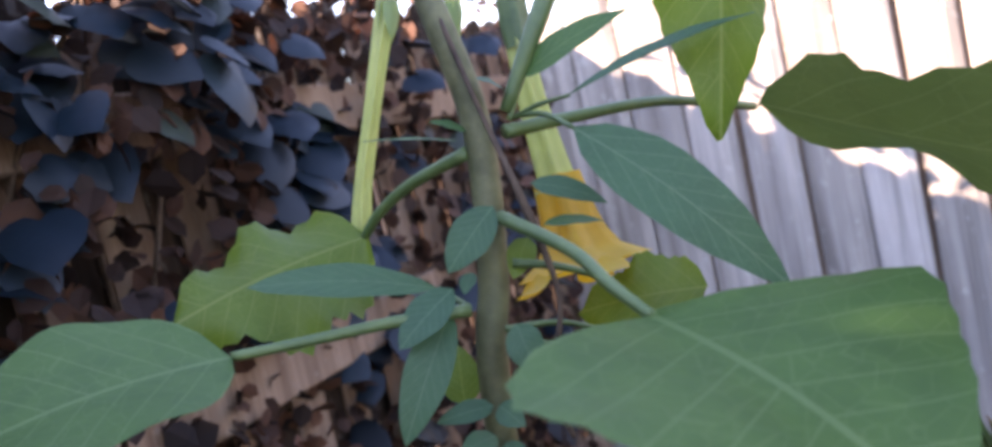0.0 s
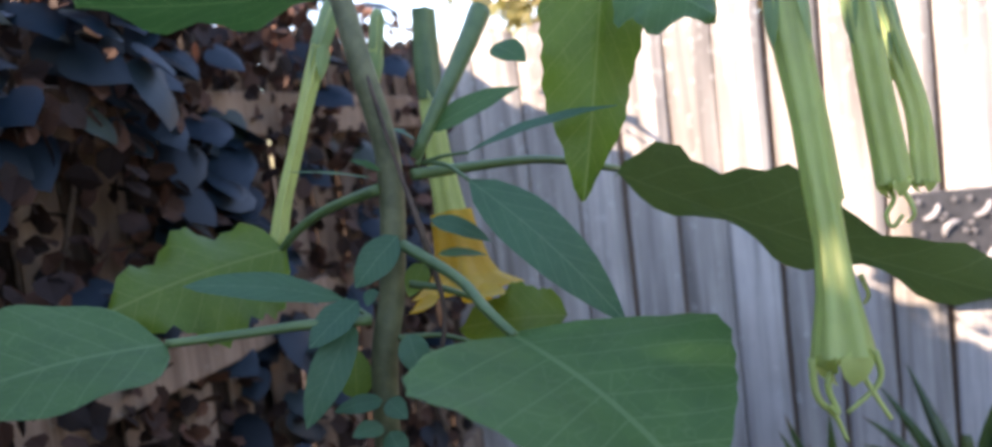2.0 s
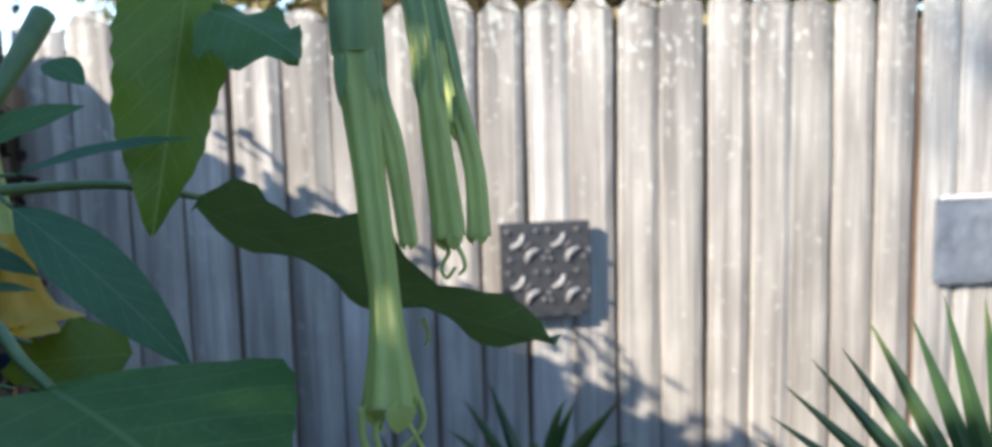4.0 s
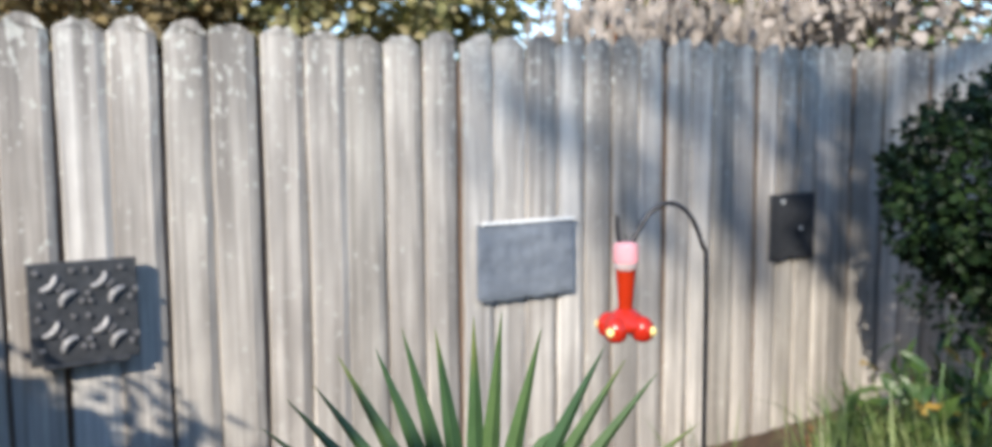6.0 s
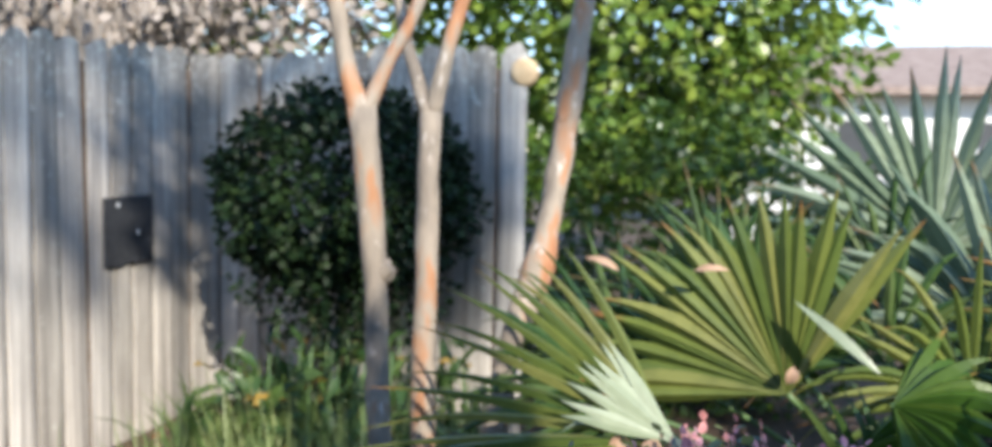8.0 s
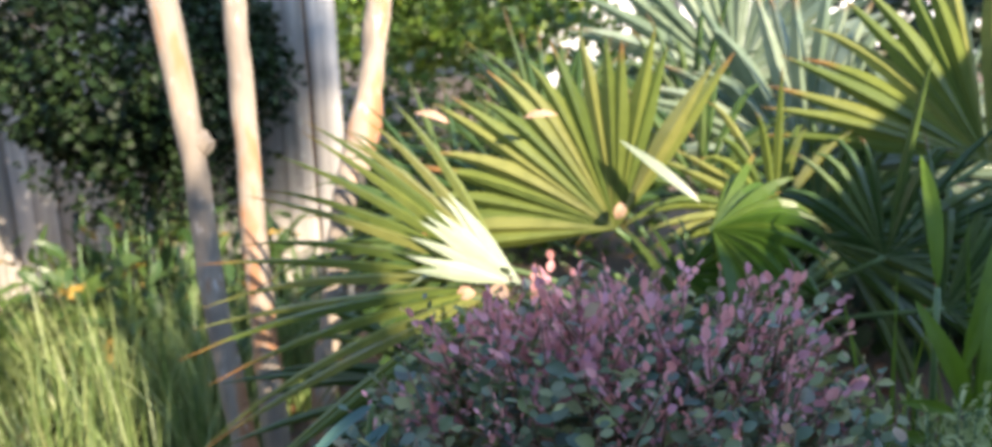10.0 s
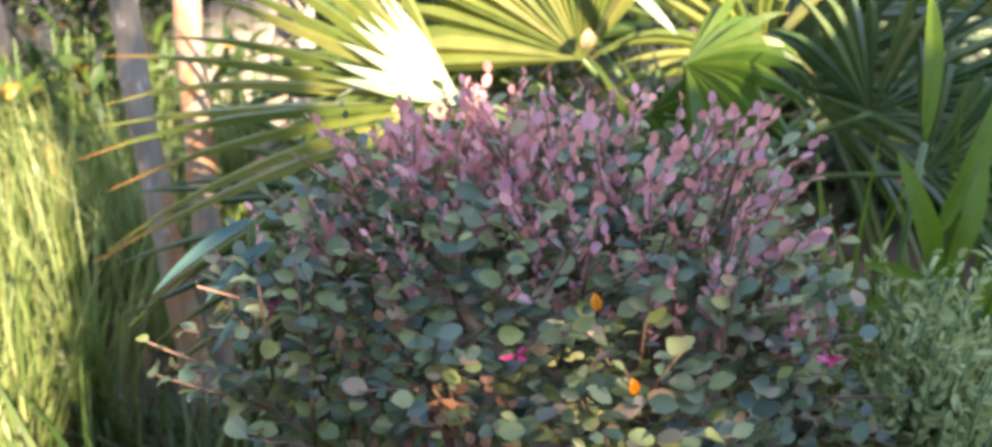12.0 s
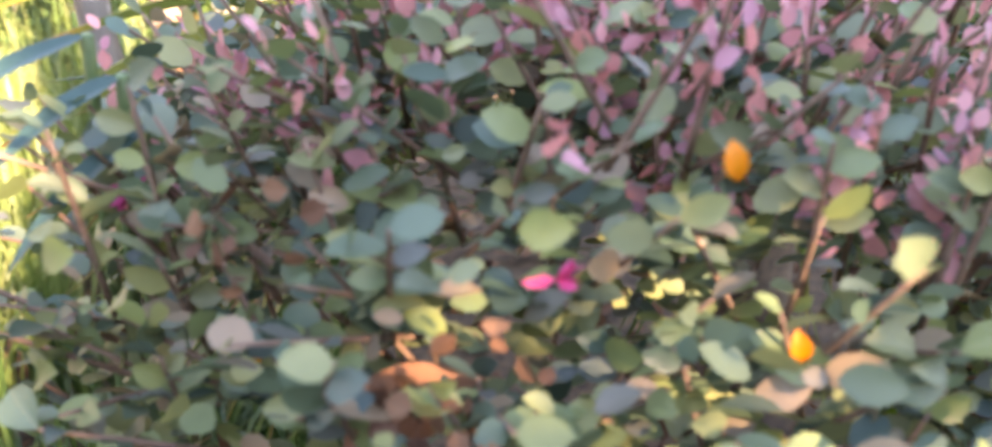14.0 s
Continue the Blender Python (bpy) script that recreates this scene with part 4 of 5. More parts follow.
# ---- ivy on the side fence ----
def ivy():
    rng = random.Random(12)
    t = thing("ivy", "dense dark ivy with dead brown leaves covering the side fence", "ivy")

    def depth(y, z):
        return -1.37 + 0.10 * noise.noise(Vector((y * 1.9, z * 1.9, 0.4))) + 0.06 * noise.noise(Vector((y * 5, z * 5, 2)))

    def bare(y, z):
        return (y > 1.75 + 0.4 * noise.noise(Vector((z * 3, 0, 7))) and rng.random() < 0.8) or (z < 1.0 and y > 1.25 and rng.random() < 0.7)
    near, green, dead = [], [], []
    for _ in range(2300):
        y, z = rng.uniform(-0.6, 2.35), rng.uniform(0.05, 1.78)
        if bare(y, z):
            continue
        x = depth(y, z) + rng.uniform(-0.07, 0.05)
        spot = (Vector((x, y, z)), Vector((rng.uniform(0.2, 1.0), rng.uniform(-0.6, 0.5), rng.uniform(-0.9, -0.1))), Vector((rng.uniform(0.1, 0.9), rng.uniform(-0.7, 0.3), rng.uniform(0.3, 1.4))), rng.uniform(0.055, 0.10))
        if noise.noise(Vector((y * 3.4, z * 3.4, 4))) < -0.12:
            continue
        if len(near) < 230 and 0.5 < y < 1.9 and 0.95 < z < 1.75 and rng.random() < 0.6:
            near.append(spot)
        else:
            green.append(spot)
    for _ in range(10500):
        y, z = rng.uniform(-1.6, 2.5), rng.uniform(0.0, 1.72)
        if bare(y, z) and rng.random() < 0.6:
            continue
        x = max(-1.44, depth(y, z) - rng.uniform(-0.03, 0.07))
        dead.append((Vector((x, y, z)), sphere_dir(rng) + Vector((0.3, 0, -0.8)), sphere_dir(rng) + Vector((0.5, 0, 0.2)), rng.uniform(0.025, 0.055)))
    kinds = []
    for i in range(6):
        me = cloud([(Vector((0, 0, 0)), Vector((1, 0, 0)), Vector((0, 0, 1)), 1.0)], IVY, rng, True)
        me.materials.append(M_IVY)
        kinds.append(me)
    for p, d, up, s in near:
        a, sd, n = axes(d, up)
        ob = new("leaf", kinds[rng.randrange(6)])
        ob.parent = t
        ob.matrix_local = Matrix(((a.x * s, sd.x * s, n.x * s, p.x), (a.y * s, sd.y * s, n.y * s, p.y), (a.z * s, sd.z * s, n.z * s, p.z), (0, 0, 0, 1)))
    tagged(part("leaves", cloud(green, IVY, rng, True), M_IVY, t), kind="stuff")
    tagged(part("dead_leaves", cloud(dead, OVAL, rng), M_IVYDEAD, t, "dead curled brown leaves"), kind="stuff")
    stems = []
    for _ in range(34):
        y, z = rng.uniform(-1.2, 2.2), 0.0
        pts = []
        for k in range(7):
            pts.append((depth(y, z) - 0.06 + rng.uniform(-0.03, 0.03), y, z))
            y += rng.uniform(-0.12, 0.12)
            z += 0.27
        stems.append(sweep(pts, [0.008, 0.006, 0.003], 6, 4, 0.4))
    tagged(part("vine_stem", joined(stems), M_BROWN, t, "thin brown climbing stems"), kind="stuff")


ivy()


# ---- multi-stemmed crape myrtle ----
def crape():
    t = thing("crape_myrtle", "slender multi-stemmed tree with peeling tan and cinnamon bark", "tree")
    A = [(1.43, 0.70, -0.03), (1.445, 0.745, 0.35), (1.465, 0.80, 0.80), (1.475, 0.815, 1.10), (1.445, 0.835, 1.46)]
    part("trunk", sweep(A, [0.036, 0.030, 0.026, 0.026, 0.029], 14, 6, 0.2), M_BARK, t)
    part("limb", sweep([(1.445, 0.835, 1.44), (1.45, 0.875, 1.55), (1.44, 0.90, 1.72), (1.40, 0.96, 2.2), (1.36, 1.0, 2.7)], [0.024, 0.02, 0.018, 0.014, 0.008], 10, 5, 0.2), M_BARK, t)
    part("limb", sweep([(1.45, 0.835, 1.44), (1.48, 0.79, 1.56), (1.53, 0.735, 1.72), (1.62, 0.65, 2.2), (1.75, 0.55, 2.7)], [0.018, 0.015, 0.015, 0.011, 0.007], 10, 5, 0.2), M_BARK, t)
    B = [(1.56, 0.73, -0.03), (1.60, 0.745, 0.4), (1.65, 0.77, 0.78), (1.71, 0.79, 1.15), (1.755, 0.805, 1.46)]
    part("trunk", sweep(B, [0.038, 0.033, 0.030, 0.027, 0.027], 14, 6, 0.25), M_BARK, t)
    part("limb", sweep([(1.75, 0.805, 1.45), (1.77, 0.85, 1.56), (1.80, 0.90, 1.70), (1.86, 1.0, 2.1), (1.9, 1.05, 2.6)], [0.02, 0.017, 0.016, 0.012, 0.007], 10, 5, 0.2), M_BARK, t)
    part("limb", sweep([(1.755, 0.80, 1.45), (1.77, 0.77, 1.6), (1.79, 0.735, 1.75), (1.86, 0.66, 2.2), (1.95, 0.6, 2.7)], [0.022, 0.019, 0.018, 0.013, 0.007], 10, 5, 0.2), M_BARK, t)
    C = [(1.62, 0.69, -0.03), (1.66, 0.65, 0.45), (1.71, 0.615, 0.72), (1.755, 0.585, 0.95), (1.80, 0.54, 1.10), (1.845, 0.515, 1.28), (1.885, 0.495, 1.50), (1.95, 0.465, 1.85), (2.05, 0.42, 2.5)]
    part("trunk", sweep(C, [0.03, 0.028, 0.028, 0.03, 0.035, 0.028, 0.03, 0.026, 0.02], 14, 6, 0.3), M_BARK, t)
    for p in ((1.875, 0.50, 1.455), (1.80, 0.545, 1.075), (1.48, 0.80, 1.12)):
        bm = bmesh.new()
        bmesh.ops.create_icosphere(bm, subdivisions=2, radius=0.026)
        for v in bm.verts:
            v.co *= 1 + 0.35 * noise.noise(v.co * 60)
        bmesh.ops.translate(bm, vec=p, verts=bm.verts)
        part("burl", bm, M_BARK, t, "pale knotted burl on the trunk")


crape()


# ---- clipped dark shrub in the fence corner ----
def shrub(name, label, centre, radii, count, size, material, seed, stems, template=OVAL, keep=None, shell=0.6, category="shrub", rough=0.25, shade_fill=0):
    rng = random.Random(seed)
    t = thing(name, label, category)
    c = Vector(centre)
    for s in stems:
        part("trunk", sweep(s, [0.026, 0.02, 0.014], 9, 5, 0.3), M_STEM, t)
    spots = crown_spots(rng, count, c, radii, size, shell, rough, 0.4, keep, seed)
    # extra dark leaves under the crown stand in for the shade there
    if shade_fill:
        spots += crown_spots(rng, shade_fill, c - Vector((0, 0, radii[2] * 0.95)), (radii[0] * 0.8, radii[1] * 0.85, radii[2] * 0.55), size, 0.2, rough, 0.4, keep, seed + 1)
    tagged(part("crown", cloud(spots, template, rng), material, t), kind="stuff")
    return t


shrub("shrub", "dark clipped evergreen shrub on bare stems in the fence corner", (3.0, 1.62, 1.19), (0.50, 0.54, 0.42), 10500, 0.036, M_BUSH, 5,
      [[(2.98, 1.62, -0.02), (2.92, 1.70, 0.55), (2.95, 1.85, 1.1)], [(3.0, 1.58, -0.02), (3.02, 1.6, 0.5), (3.0, 1.45, 1.1)], [(3.05, 1.66, -0.02), (3.1, 1.68, 0.5), (3.12, 1.75, 1.2)]], rough=0.14, shade_fill=1500)
shrub("hedge", "tall clipped green hedge with a bright sunny top", (4.7, 0.55, 0.75), (0.75, 1.35, 0.86), 8500, 0.055, M_CLIPPED, 6, [[(4.7, 0.3, -0.02), (4.7, 0.4, 0.4), (4.6, 0.5, 0.9)], [(4.8, 1.0, -0.02), (4.7, 1.0, 0.4), (4.6, 0.9, 0.9)]], category="hedge", rough=0.12)
shrub("broadleaf_tree", "big green broadleaf tree in sun behind the hedge", (7.2, 1.2, 2.7), (1.7, 2.0, 1.9), 13000, 0.11, M_HEDGE, 7, [[(7.2, 1.2, -0.02), (7.1, 1.1, 1.0), (7.2, 1.3, 2.0)]], category="tree")
shrub("broadleaf_tree", "dark green tree against the sky beyond the garden", (9.5, 1.0, 3.0), (1.4, 1.3, 1.9), 3200, 0.16, M_BUSH, 17, [[(9.5, -0.5, -0.02), (9.4, -0.4, 1.2), (9.5, -0.4, 2.4)]], category="tree")


# ---- trees beyond the fence ----
def far_trees():
    specs = [("green leafy tree behind the fence", (2.6, 6.6, 2.55), (1.9, 1.2, 1.1), 8000, 0.11, M_FAR, 21), ("green leafy tree behind the fence", (-1.0, 8.2, 2.7), (2.2, 1.4, 1.1), 6500, 0.12, M_FAR, 22),
             ("green leafy tree behind the fence", (6.6, 5.9, 2.7), (1.6, 1.4, 1.4), 2600, 0.13, M_FAR, 23), ("tree with tan autumn leaves behind the fence", (0.6, 6.3, 2.3), (1.3, 0.6, 0.55), 5200, 0.08, M_AUTUMN, 25)]
    for lab, c, r, n, s, m, seed in specs:
        shrub("tree", lab, c, r, n, s, m, seed, [[(c[0], c[1], -0.02), (c[0] + 0.1, c[1], c[2] * 0.4), (c[0], c[1] + 0.1, c[2])]], category="tree", shell=0.35, rough=0.45)
    rng = random.Random(44)
    t = thing("mossy_oak", "bare pale-limbed tree hung with grey moss behind the fence", "tree")
    part("trunk", sweep([(5.2, 5.6, -0.03), (5.1, 5.5, 1.2), (5.0, 5.4, 2.2), (4.6, 5.0, 3.2)], [0.16, 0.13, 0.11, 0.07], 12, 5, 0.3), M_BARK, t)
    ends = []
    for a, b, c in (((3.35, 4.6, 1.6), (3.6, 4.6, 2.1), (3.95, 4.7, 2.8)), ((5.0, 5.4, 2.2), (4.2, 4.9, 2.5), (3.6, 4.6, 3.1)), ((5.0, 5.4, 2.1), (5.6, 4.9, 2.4), (6.2, 4.5, 2.9)), ((5.1, 5.5, 1.7), (4.7, 4.6, 2.15), (4.1, 4.3, 2.3)), ((5.05, 5.4, 2.0), (5.3, 4.5, 2.2), (5.5, 4.0, 2.7))):
        part("limb", sweep([a, b, c], [0.05, 0.035, 0.015], 9, 5, 0.3), M_BARK, t)
        ends += [Vector(a).lerp(Vector(b), rng.random()) for _ in range(3)] + [Vector(b).lerp(Vector(c), rng.random()) for _ in range(5)]
    spots = []
    for e in ends:
        for _ in range(70):
            p = e + Vector((rng.gauss(0, 0.28), rng.gauss(0, 0.2), -abs(rng.gauss(0, 0.22)) + 0.1))
            spots.append((p, Vector((rng.uniform(-0.3, 0.3), rng.uniform(-0.3, 0.3), -1)), sphere_dir(rng), rng.uniform(0.06, 0.2)))
    tagged(part("moss", cloud(spots, LANCE, rng), M_MOSS, t, "grey hanging moss"), kind="stuff")


far_trees()
shrub("tree", "dim grey-green tree filling the gap behind the fence corner", (6.4, 4.0, 2.3), (1.3, 1.2, 1.4), 3800, 0.10, M_MOSS, 58, [[(6.4, 4.0, -0.02), (6.3, 4.0, 1.0), (6.4, 4.0, 2.0)]], category="tree", shell=0.3, rough=0.4)
shrub("tree", "tall grey-green tree line far behind the fence", (9.5, 7.5, 3.0), (3.0, 2.2, 2.8), 5200, 0.2, M_TREE, 59, [[(9.5, 7.5, -0.02), (9.3, 7.5, 1.5), (9.5, 7.5, 3.0)]], category="tree", shell=0.3, rough=0.4)


# ---- house far off, and unseen shade walls behind the path ----
def far_house():
    h = thing("house", "low white house with a brown roof beyond the garden", "house", at=(15, -3.2, 0))
    part("wall", box(4, 7, 2.35, (1.5, 0, 1.175)), M_WHITE, h, "white wall")
    bm = bmesh.new()
    v = [bm.verts.new(p) for p in ((-1.0, -4.0, 2.3), (-1.0, 4.0, 2.3), (4.2, 4.0, 2.3), (4.2, -4.0, 2.3), (1.5, -3.4, 3.3), (1.5, 3.4, 3.3), (-1.0, -4.0, 2.42), (-1.0, 4.0, 2.42))]
    for f in ((6, 7, 5, 4), (2, 3, 4, 5), (7, 2, 5), (3, 6, 4), (0, 1, 7, 6), (0, 3, 2, 1), (1, 2, 7), (0, 6, 3)):
        bm.faces.new([v[i] for i in f])
    part("roof", bm, M_ROOF, h, "brown shingle roof")
    for y in (-2.2, -0.4, 1.6):
        w = part("window", box(0.05, 0.9, 1.0, (-0.52, y, 1.5), 0.01), M_WHITE, h)
        part("pane", box(0.02, 0.74, 0.84, (-0.55, y, 1.5)), M_BLACK, w)
    # unseen walls, added only to keep sun off the planting bed
    b = thing("shade_walls", "unseen plain wall added behind the path to shade the bed", "house", at=(-4.0, -5.05, 0))
    part("wall", box(4.2, 6.1, 2.2, (0, 0, 1.1), 0.01), M_PLASTER, b)
    part("low_shade_wall", box(1.45, 3.5, 2.12, (3.575, 1.70, 1.06), 0.01), M_PLASTER, b, "unseen lower wall added to shade the bed's right side")


far_house()
def bed_shade_tree():
    """An unseen leafy tree, added and shaped to shade the bed and let one loose patch of sun through."""
    rng = random.Random(71)
    t = thing("shade_tree", "unseen leafy tree added behind the path to shade the bed", "tree")
    part("trunk", sweep([(-2.3, -1.62, -0.02), (-2.27, -1.60, 1.0), (-2.2, -1.66, 2.0), (-2.0, -1.85, 2.7)], [0.05, 0.045, 0.035, 0.015], 10, 5, 0.3), M_STEM, t)
    spots = []
    while len(spots) < 5200:
        u, v, h = rng.uniform(-1.05, 0.85), rng.uniform(0.45, 1.95), -2.7 + rng.gauss(0, 0.26)
        top = 1.395 - 4.5 * min(0.13, max(0.0, u + 0.13)) + 0.55 * math.exp(-((u + 0.25) / 0.05) ** 2) + 0.05 * noise.noise(Vector((u * 7, 3, 0)))
        gap = ((u + 0.28) / 0.12) ** 2 + ((v - 1.13) / 0.095) ** 2 + 0.5 * noise.noise(Vector((u * 13, v * 13, 5)))
        if v > top or gap < 1.0:
            continue
        spots.append((Vector((0.8 * h - 0.6 * u, 0.6 * h + 0.8 * u, v - 0.544 * h)), sphere_dir(rng), sphere_dir(rng), rng.uniform(0.05, 0.085)))
    for _ in range(820):
        u, v, h = rng.uniform(-0.42, -0.14), rng.uniform(1.01, 1.25), -2.7 + rng.gauss(0, 0.26)
        spots.append((Vector((0.8 * h - 0.6 * u, 0.6 * h + 0.8 * u, v - 0.544 * h)), sphere_dir(rng), sphere_dir(rng), rng.uniform(0.014, 0.021)))
    tagged(part("crown", cloud(spots, OVAL, rng), M_BUSH, t), kind="stuff")


bed_shade_tree()
# out-of-view foliage, added to keep the trumpet shrub out of the sun
shrub("shade_shrub", "unseen leafy mass added past the side fence to shade the trumpet shrub", (-2.1, -0.22, 1.95), (0.5, 0.55, 0.62), 3600, 0.09, M_BUSH, 61, [[(-2.1, 0, -0.02), (-2.05, 0, 1.0), (-2.1, -0.1, 2.0)]], shell=0.2)


# ---- low fan palm by the path ----
def palms():
    rng = random.Random(77)
    p = thing("fan_palm", "low green fan palm beside the fence path", "palm")
    base = Vector((0.30, 1.02, 0.0))
    part("trunk", sweep([base + Vector((0, 0, -0.03)), base + Vector((0, 0, 0.12)), base + Vector((0, 0, 0.28))], [0.06, 0.055, 0.04], 10, 4, 0.4), M_BROWN, p)
    fan((0.2, 0.944, 0.844), base + Vector((0, 0, 0.25)), (-0.46, -0.88, 0.1), (0.14, -0.07, 0.99), 0.350, 30, 190, 0.024, M_PALMDIM, p, rng, 0.02, 0.45, 0.7)
    fan((0.50, 1.05, 0.52), base + Vector((0, 0, 0.25)), (-0.2, -0.9, 0.3), (0.7, 0.0, 0.7), 0.32, 17, 150, 0.02, M_PALM, p, rng, 0.15, 0.35, 2.0)
    q = thing("fan_palm", "dim low fan palm in the fence's shade", "palm")
    base = Vector((-0.25, 2.03, 0.0))
    part("trunk", sweep([base + Vector((0, 0, -0.03)), base + Vector((0, 0, 0.12)), base + Vector((0, 0, 0.2))], [0.05, 0.05, 0.04], 10, 4, 0.4), M_BROWN, q)
    fan((-0.13, 2.03, 0.48), base + Vector((0, 0, 0.2)), (-0.3, -0.8, 0.5), (0.25, 0.1, 0.9), 0.34, 18, 170, 0.03, M_PALM, q, rng, 0.15, 0.4)
    fan((-0.38, 2.03, 0.40), base + Vector((0, 0, 0.2)), (-0.3, -0.8, 0.5), (-0.6, 0.1, 0.7), 0.32, 18, 160, 0.03, M_PALM, q, rng, 0.15, 0.4)
    g = thing("fan_palm", "large clump of sunlit fan palm with browned leaf tips", "palm")
    base = Vector((1.75, -0.3, 0.0))
    part("trunk", sweep([base + Vector((0, 0, -0.03)), base + Vector((0, 0, 0.3)), base + Vector((0.02, 0, 0.6))], [0.11, 0.10, 0.07], 12, 4, 0.4), M_BROWN, g)
    root = base + Vector((0, 0, 0.55))
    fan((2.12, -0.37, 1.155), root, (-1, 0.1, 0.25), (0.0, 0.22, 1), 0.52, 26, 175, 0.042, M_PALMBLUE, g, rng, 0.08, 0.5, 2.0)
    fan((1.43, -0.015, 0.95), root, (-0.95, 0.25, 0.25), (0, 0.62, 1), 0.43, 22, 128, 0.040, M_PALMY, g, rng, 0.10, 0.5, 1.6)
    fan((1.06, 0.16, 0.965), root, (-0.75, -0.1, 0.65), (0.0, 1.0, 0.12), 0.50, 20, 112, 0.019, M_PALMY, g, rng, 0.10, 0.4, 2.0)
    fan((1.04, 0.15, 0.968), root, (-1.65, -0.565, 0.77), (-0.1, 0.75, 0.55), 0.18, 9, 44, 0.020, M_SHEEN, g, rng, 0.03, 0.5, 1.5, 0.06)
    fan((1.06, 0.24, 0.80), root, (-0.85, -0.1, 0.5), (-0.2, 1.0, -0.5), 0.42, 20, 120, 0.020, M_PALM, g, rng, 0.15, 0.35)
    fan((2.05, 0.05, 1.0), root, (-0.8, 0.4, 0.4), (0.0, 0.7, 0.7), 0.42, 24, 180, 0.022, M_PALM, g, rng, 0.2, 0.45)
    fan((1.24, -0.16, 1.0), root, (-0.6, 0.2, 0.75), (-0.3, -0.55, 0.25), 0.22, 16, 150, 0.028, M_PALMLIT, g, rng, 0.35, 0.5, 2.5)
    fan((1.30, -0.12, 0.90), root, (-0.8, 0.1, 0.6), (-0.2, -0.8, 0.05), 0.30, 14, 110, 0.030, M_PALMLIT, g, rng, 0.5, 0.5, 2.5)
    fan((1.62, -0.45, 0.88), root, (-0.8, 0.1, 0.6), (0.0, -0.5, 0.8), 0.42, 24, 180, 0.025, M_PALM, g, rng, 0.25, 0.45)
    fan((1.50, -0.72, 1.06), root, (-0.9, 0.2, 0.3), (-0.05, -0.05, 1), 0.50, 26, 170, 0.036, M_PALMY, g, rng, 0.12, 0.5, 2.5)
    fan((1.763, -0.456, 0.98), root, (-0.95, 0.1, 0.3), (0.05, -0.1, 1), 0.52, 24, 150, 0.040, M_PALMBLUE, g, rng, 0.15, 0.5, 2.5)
    fan((1.9, -0.6, 0.75), root, (-0.8, -0.2, 0.5), (-0.2, -0.7, 0.6), 0.5, 24, 190, 0.025, M_PALM, g, rng, 0.25, 0.45)
    fan((1.35, -0.2, 0.72), root, (-0.7, 0.1, 0.7), (-0.3, 0.4, 0.5), 0.4, 24, 190, 0.023, M_PALM, g, rng, 0.25, 0.45)
    fan((1.95, 0.3, 0.7), root, (-0.7, 0.3, 0.6), (0.0, 0.9, 0.4), 0.5, 24, 190, 0.025, M_PALM, g, rng, 0.25, 0.45)
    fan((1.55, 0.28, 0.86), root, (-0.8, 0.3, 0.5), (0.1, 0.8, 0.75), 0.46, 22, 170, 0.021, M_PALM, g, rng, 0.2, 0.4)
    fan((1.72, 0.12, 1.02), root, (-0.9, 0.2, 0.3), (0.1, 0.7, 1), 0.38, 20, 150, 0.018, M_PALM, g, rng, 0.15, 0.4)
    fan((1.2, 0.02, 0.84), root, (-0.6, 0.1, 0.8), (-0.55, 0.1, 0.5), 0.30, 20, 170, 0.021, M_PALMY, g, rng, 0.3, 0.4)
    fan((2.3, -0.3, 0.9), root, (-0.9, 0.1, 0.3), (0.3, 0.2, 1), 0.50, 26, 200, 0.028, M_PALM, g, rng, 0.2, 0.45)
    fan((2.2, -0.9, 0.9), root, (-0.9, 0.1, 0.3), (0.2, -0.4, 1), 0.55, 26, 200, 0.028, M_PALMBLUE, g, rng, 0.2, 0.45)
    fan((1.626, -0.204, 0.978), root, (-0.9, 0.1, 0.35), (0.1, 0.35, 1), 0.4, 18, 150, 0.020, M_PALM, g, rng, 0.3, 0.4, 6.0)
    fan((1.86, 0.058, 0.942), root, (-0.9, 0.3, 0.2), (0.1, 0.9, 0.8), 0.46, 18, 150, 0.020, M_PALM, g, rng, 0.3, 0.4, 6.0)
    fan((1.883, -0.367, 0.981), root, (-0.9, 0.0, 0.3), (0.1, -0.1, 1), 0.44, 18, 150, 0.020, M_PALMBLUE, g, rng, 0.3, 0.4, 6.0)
    fan((2.038, -0.249, 1.051), root, (-0.9, 0.3, 0.2), (0.1, 0.3, 1), 0.42, 18, 150, 0.020, M_PALM, g, rng, 0.3, 0.4, 6.0)
    fan((1.378, -0.499, 0.907), root, (-0.85, 0.0, 0.5), (-0.1, -0.4, 0.9), 0.42, 18, 150, 0.020, M_PALM, g, rng, 0.3, 0.4, 6.0)
    fan((1.259, -0.559, 0.85), root, (-0.8, 0.1, 0.5), (-0.2, -0.7, 0.5), 0.4, 18, 150, 0.020, M_PALM, g, rng, 0.3, 0.4, 6.0)
    fan((1.539, -0.34, 0.941), root, (-0.8, 0.2, 0.5), (-0.1, 0.5, 0.8), 0.36, 18, 150, 0.020, M_PALMY, g, rng, 0.3, 0.4, 6.0)
    fan((1.562, 0.179, 0.925), root, (-0.8, 0.3, 0.5), (0.0, 1.0, 0.45), 0.44, 18, 150, 0.020, M_PALM, g, rng, 0.3, 0.4, 6.0)
    part("bent_segment", leaf((1.376, -0.014, 1.131), (1.324, -0.154, 1.027), (-0.75, 0.1, 0.75), 0.020, 0.03, 0.15, 0, 0, 0.55, 12, 4), M_SHEEN, g, "bent frond segment with sky glare put into its pale colour")
